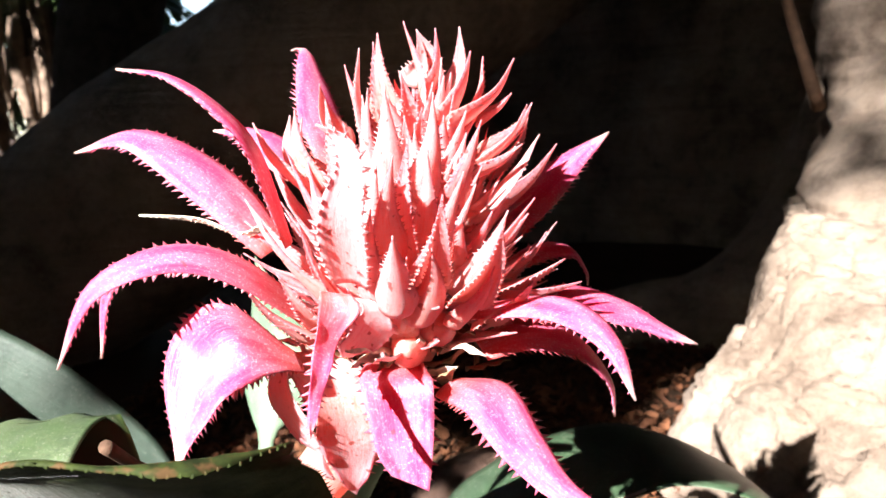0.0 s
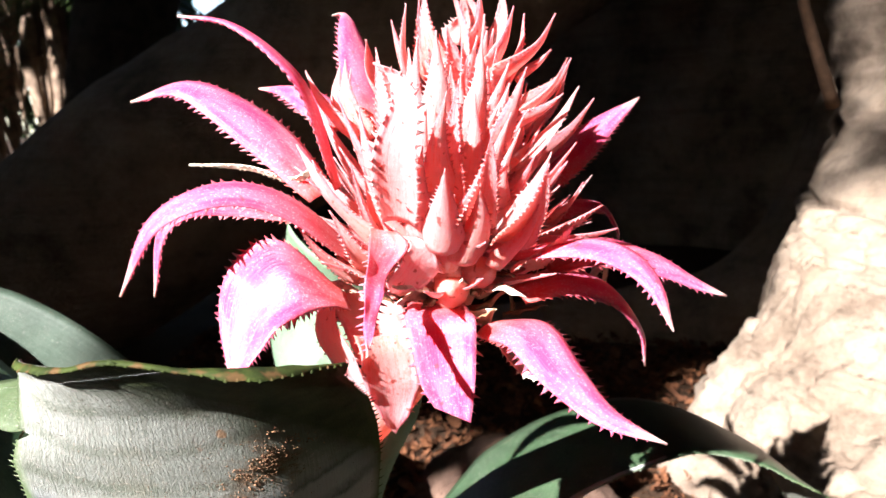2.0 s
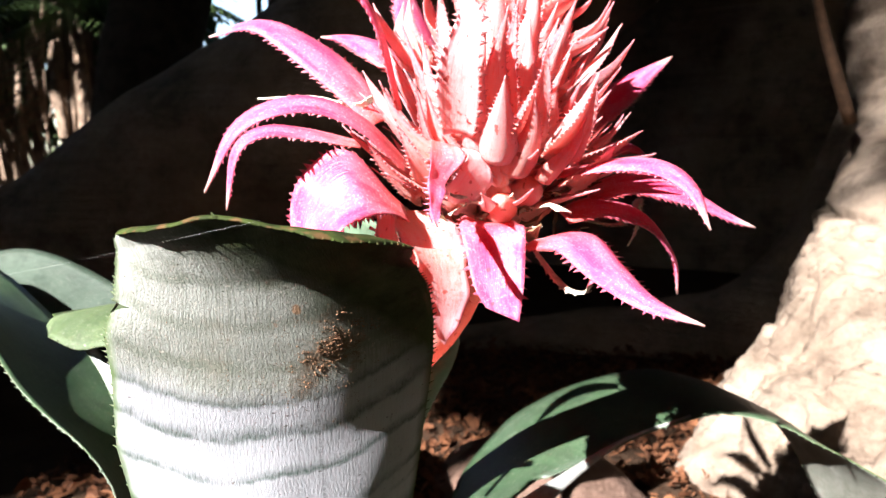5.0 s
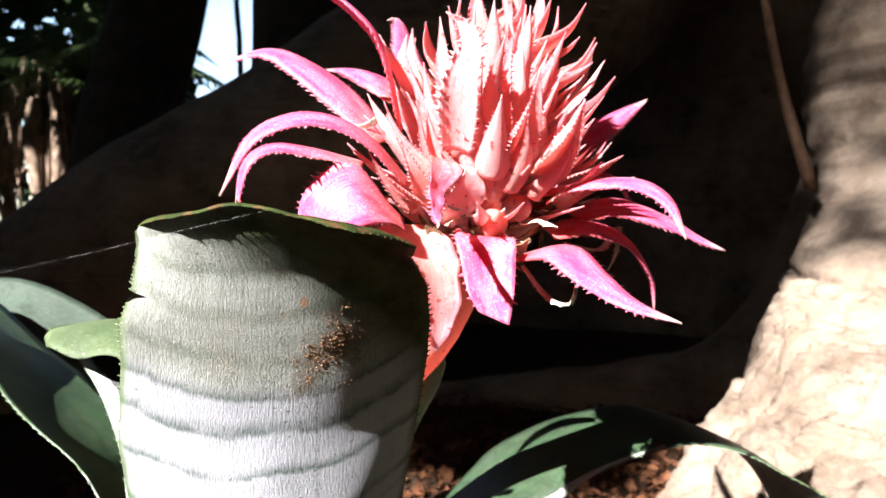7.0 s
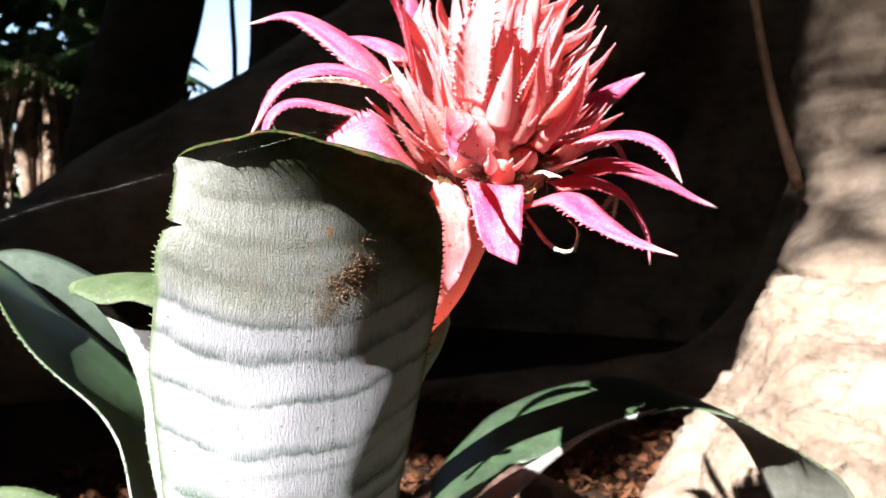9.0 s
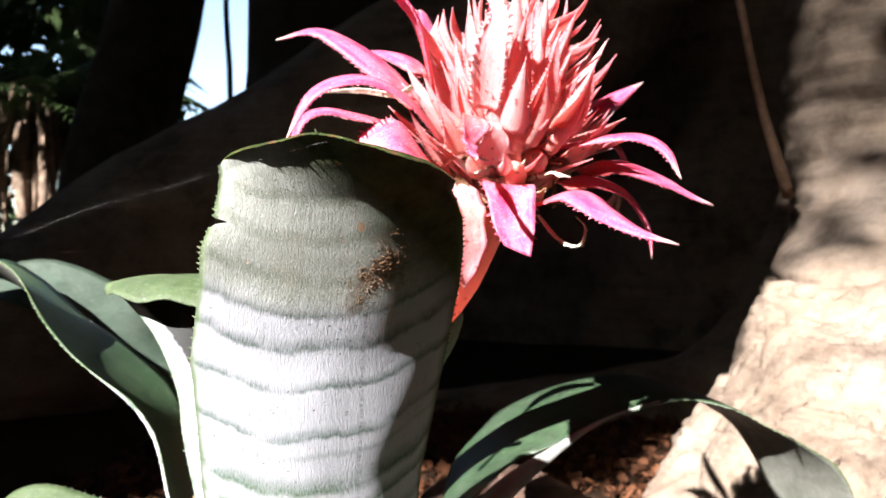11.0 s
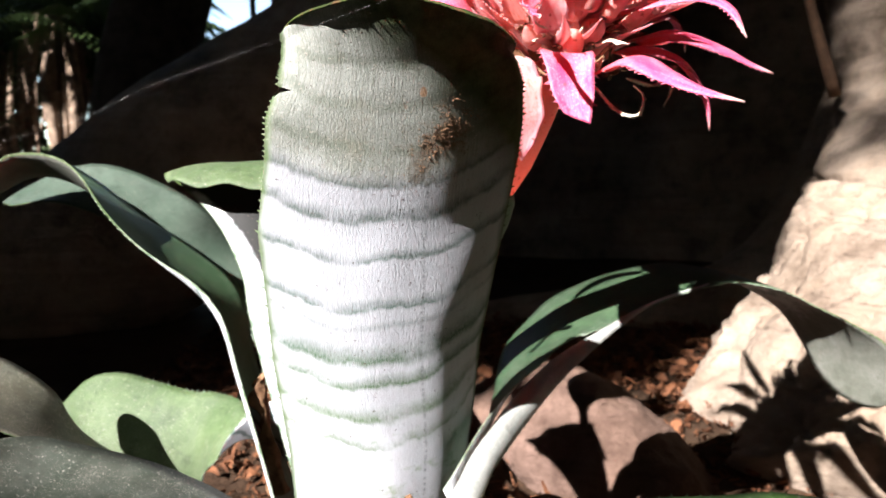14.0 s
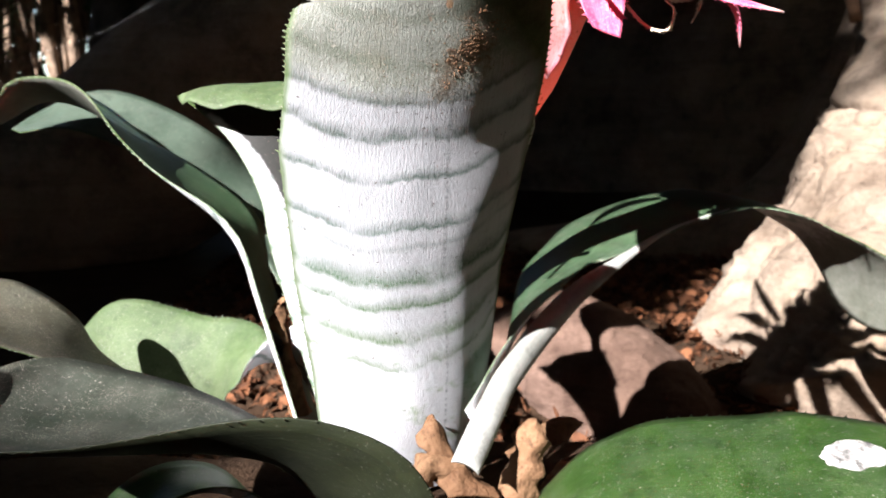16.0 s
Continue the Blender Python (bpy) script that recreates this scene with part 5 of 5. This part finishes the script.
def palm():
    rng = random.Random(21)
    at = Vector((-2.58, 5.0, -0.1))
    ob = tagged(new("palm"), "palm with a skirt of hanging dead fronds", "palm")
    ob.location = at
    part("trunk", tube_mesh([(0, 0, 0), (0.02, 0, 0.6), (0, 0, 1.3)], [0.11, 0.10, 0.12], 20, 16, 0.25, 9.0), DARK_BARK, ob)
    bm = bmesh.new()
    for _ in range(95):
        x, y = rng.uniform(-1.0, 0.62), rng.uniform(-0.35, 0.5)
        top, ln, w, lean, ph = rng.uniform(0.7, 1.3), rng.uniform(0.5, 1.2), rng.uniform(0.008, 0.034), rng.gauss(0, 0.08), rng.uniform(0, 6.3)
        rows = []
        for k in range(7):
            s = k / 6
            c = Vector((x + lean * ln * s + 0.03 * math.sin(ph + 4 * s), y, max(0.02, top - s * ln)))
            r = w * (0.4 + 0.9 * math.sin(math.pi * (0.15 + 0.75 * s)) * rng.uniform(0.7, 1.2))
            rows.append([bm.verts.new(c + Vector((math.cos(g) * r, math.sin(g) * r * 0.7, 0))) for g in (0, 1.26, 2.51, 3.77, 5.03)])
        for a, b in zip(rows, rows[1:]):
            for j in range(5):
                bm.faces.new((a[j], a[(j + 1) % 5], b[(j + 1) % 5], b[j]))
    part("dead_fronds", bm, STRAW, ob, "tan hanging dead fronds")
    bm = bmesh.new()
    for _ in range(34):
        az, rise, ln = rng.uniform(0, 6.3), rng.uniform(-0.2, 0.9), rng.uniform(0.8, 1.3)
        for k in range(22):
            s = (k + 1) / 22
            p = Vector((math.cos(az) * ln * s, math.sin(az) * ln * s, 1.25 + rise * s - 0.75 * s * s))
            for sg in (-1, 1):
                q = p + Vector((-math.sin(az) * sg * 0.16, math.cos(az) * sg * 0.16, -0.10)) + Vector((math.cos(az), math.sin(az), 0)) * 0.10
                e = Vector((math.cos(az), math.sin(az), 0)) * 0.018
                bm.faces.new([bm.verts.new(c) for c in (p - e, p + e, q)])
    part("crown", bm, FOLIAGE, ob, "dark green palm fronds")
    return ob


palm()


def far_leaves():
    """Sprays of foliage between the far trunks."""
    rng = random.Random(31)
    bm = bmesh.new()
    for _ in range(8500):
        x = rng.uniform(-4.6, -2.0)
        z = rng.uniform(0.1, 2.6) ** 1.0
        if rng.random() > (0.10 + 0.85 * min(1, z / 1.2) ** 2) or noise.noise(Vector((x * 2.2, 0, z * 2.2))) < -0.42:
            continue
        p = Vector((x, rng.uniform(5.3, 6.2), z))
        size, g = rng.uniform(0.04, 0.11), rng.uniform(0, 6.3)
        e1, e2 = Vector((math.cos(g), rng.uniform(-0.5, 0.5), math.sin(g))), Vector((-math.sin(g), rng.uniform(-0.5, 0.5), math.cos(g)))
        bm.faces.new([bm.verts.new(q) for q in (p - e1 * size, p + e2 * size * 0.45, p + e1 * size, p - e2 * size * 0.45)])
    return tagged(part("far_foliage", bm, FOLIAGE), "dark sunlit foliage with gaps of sky", "foliage", kind="stuff")


far_leaves()


# ---- small things ----
def loose(name, pts, radius, material, label, category, m=8):
    base = Vector(pts[0])
    bm = tube_mesh([Vector(p) - base for p in pts], radius, 20, m, 0.12, 120.0)
    ob = part(name, bm, material)
    ob.location = base
    return tagged(ob, label, category)


TWIG = plain_material("twig_bark", (0.105, 0.062, 0.038), 0.85, 90)
SILK = plain_material("silk", (0.8, 0.8, 0.78), 0.4, 50, 0.1)
loose("twig", [(-0.0899, 0.18, 0.1345), (-0.0887, 0.19, 0.1255), (-0.0852, 0.20, 0.115), (-0.08, 0.21, 0.09)], [0.0019, 0.0013, 0.0012, 0.0012], TWIG, "short broken brown twig among the leaves", "twig")
loose("stick", [(0.25, 0.66, 0.47), (0.289, 0.70, 0.39), (0.333, 0.75, 0.302), (0.391, 0.80, 0.20)], [0.0034, 0.0042, 0.0055, 0.0075], TWIG, "thin brown stick leaning against a root", "stick")
loose("spider_thread", [(-0.064, 0.119, 0.156), (-0.098, 0.135, 0.1487), (-0.125, 0.15, 0.143), (-0.155, 0.165, 0.137), (-0.195, 0.19, 0.127), (-0.25, 0.22, 0.12)], [0.000007, 0.000007], SILK, "fine spider thread strung from a leaf", "spider thread", 5)


def dry_leaf(pts, width, label, turn=0.0, seed=1):
    base = Vector(pts[0])
    bm = blade_mesh([Vector(p) - base for p in pts], width, turn, lambda s: tongue(s) * (1 + 0.5 * noise.noise(Vector((s * 7, seed * 3.1, 0)))), 0.8, 34, 16, thick=0.0007, ripple=0.0030, twist=35.0, seed=seed)
    for v in bm.verts:
        v.co += noise.noise_vector(v.co * 130 + Vector((seed * 7, 0, 0))) * 0.0012 + noise.noise_vector(v.co * 420) * 0.0005
    ob = part("dry_leaf", bm, BROWN)
    ob.location = base
    return tagged(ob, label, "dry leaf", "dry leaves at the plant's base")


dry_leaf([(-0.050, 0.190, -0.058), (-0.038, 0.196, -0.042), (-0.031, 0.200, -0.021)], 0.020, "curled orange-brown dry leaf standing on edge", 20, 2)
dry_leaf([(-0.046, 0.188, -0.050), (-0.060, 0.190, -0.040), (-0.073, 0.198, -0.018)], 0.020, "crumpled tan dry leaf at the stalk", -30, 3)
dry_leaf([(-0.088, 0.183, -0.050), (-0.075, 0.186, -0.036), (-0.060, 0.192, -0.036)], 0.016, "broken tan dry leaf at the base", 40, 4)
dry_leaf([(-0.128, 0.228, -0.030), (-0.135, 0.232, 0.0), (-0.139, 0.236, 0.022)], 0.014, "brown dry leaf between green leaves", 10, 5)
dry_leaf([(-0.04, 0.24, -0.055), (-0.015, 0.26, -0.05), (0.0, 0.27, -0.052)], 0.02, "yellow-brown dry leaf on the soil", 10, 6)
dry_leaf([(-0.030, 0.205, -0.058), (-0.015, 0.215, -0.050), (0.002, 0.222, -0.054)], 0.018, "dark brown dry leaf on the soil", 10, 7)


def dropping():
    """A dried splash of bird dropping lying on the glossy leaf."""
    skin = BVHTree.FromPolygons([v.co + plant.location for v in glossy.data.vertices], [tuple(p.vertices) for p in glossy.data.polygons])
    at = Vector((0.0735, 0.1585, -0.0185))
    bm = bmesh.new()
    rings = []
    for k, (r, h) in enumerate(((1.0, 0.0001), (0.93, 0.0008), (0.7, 0.0011), (0.4, 0.0006), (0.15, 0.0008))):
        ring = []
        for j in range(40):
            g = 2 * math.pi * j / 40
            q = r * (1 + 0.16 * noise.noise(Vector((math.cos(g) * 2, math.sin(g) * 2, 0))) + 0.10 * noise.noise(Vector((math.cos(g) * 6, math.sin(g) * 6, k * 0.2))))
            x, y = at.x + 0.0110 * q * math.cos(g), at.y + 0.0072 * q * math.sin(g)
            hit = skin.ray_cast(Vector((x, y, 0.1)), Vector((0, 0, -1)))
            p = hit[0] if hit[0] else Vector((x, y, at.z))
            ring.append(bm.verts.new(p - at + Vector((0, -0.3, 1)) * (h + 0.0004 * noise.noise(p * 900))))
        rings.append(ring)
    for a, b in zip(rings, rings[1:]):
        for j in range(40):
            bm.faces.new((a[j], a[(j + 1) % 40], b[(j + 1) % 40], b[j]))
    bm.faces.new(rings[-1])
    ob = part("bird_dropping", bm, GUANO)
    ob.location = at
    return tagged(ob, "dried white bird dropping on a green leaf", "bird dropping")


GUANO = plain_material("guano", (0.30, 0.295, 0.28), 0.8, 210, 0.95)
dropping()


def crumbs():
    """Soil crumbs stuck to the broad upright leaf."""
    rng = random.Random(17)
    bm = bmesh.new()
    lumps = [(rng.gauss(0.33, 0.07), rng.gauss(0.1200, 0.0055), rng.uniform(0.3, 1.0)) for _ in range(60)]
    for k in range(3000):
        if k < 1900:
            u0, z0, dense = rng.choice(lumps)
            u, z = rng.gauss(u0 + (z0 - 0.120) * 18, 0.020), rng.gauss(z0, 0.0009)
            r = (0.00005 + 0.00028 * rng.random() ** 6) * (0.6 + 0.5 * dense)
        else:
            u, z = rng.gauss(0.2, 0.26), rng.gauss(0.114, 0.011)
            r = 0.00005 + 0.00016 * rng.random() ** 5
        if not (0.06 < z < 0.134 and -0.9 < u < 0.9):
            continue
        m = Matrix.Translation(front_point(z, u)) @ Matrix.Rotation(rng.uniform(0, 6), 4, "X") @ Matrix.Rotation(rng.uniform(0, 6), 4, "Z") @ Matrix.Diagonal((r * rng.uniform(0.8, 1.8), r * rng.uniform(0.4, 1), r * rng.uniform(0.4, 1.1), 1))
        made = bmesh.ops.create_icosphere(bm, subdivisions=1, radius=1.0, matrix=m)["verts"]
        for v in made:
            v.co += Vector((rng.uniform(-1, 1), rng.uniform(-1, 1), rng.uniform(-1, 1))) * r * 0.3
    return tagged(part("soil_crumbs", bm, CRUMB), "reddish soil crumbs stuck to a leaf", "soil", kind="stuff")


CRUMB = plain_material("crumb", (0.22, 0.125, 0.07), 0.95, 300, 0.8)
crumbs()
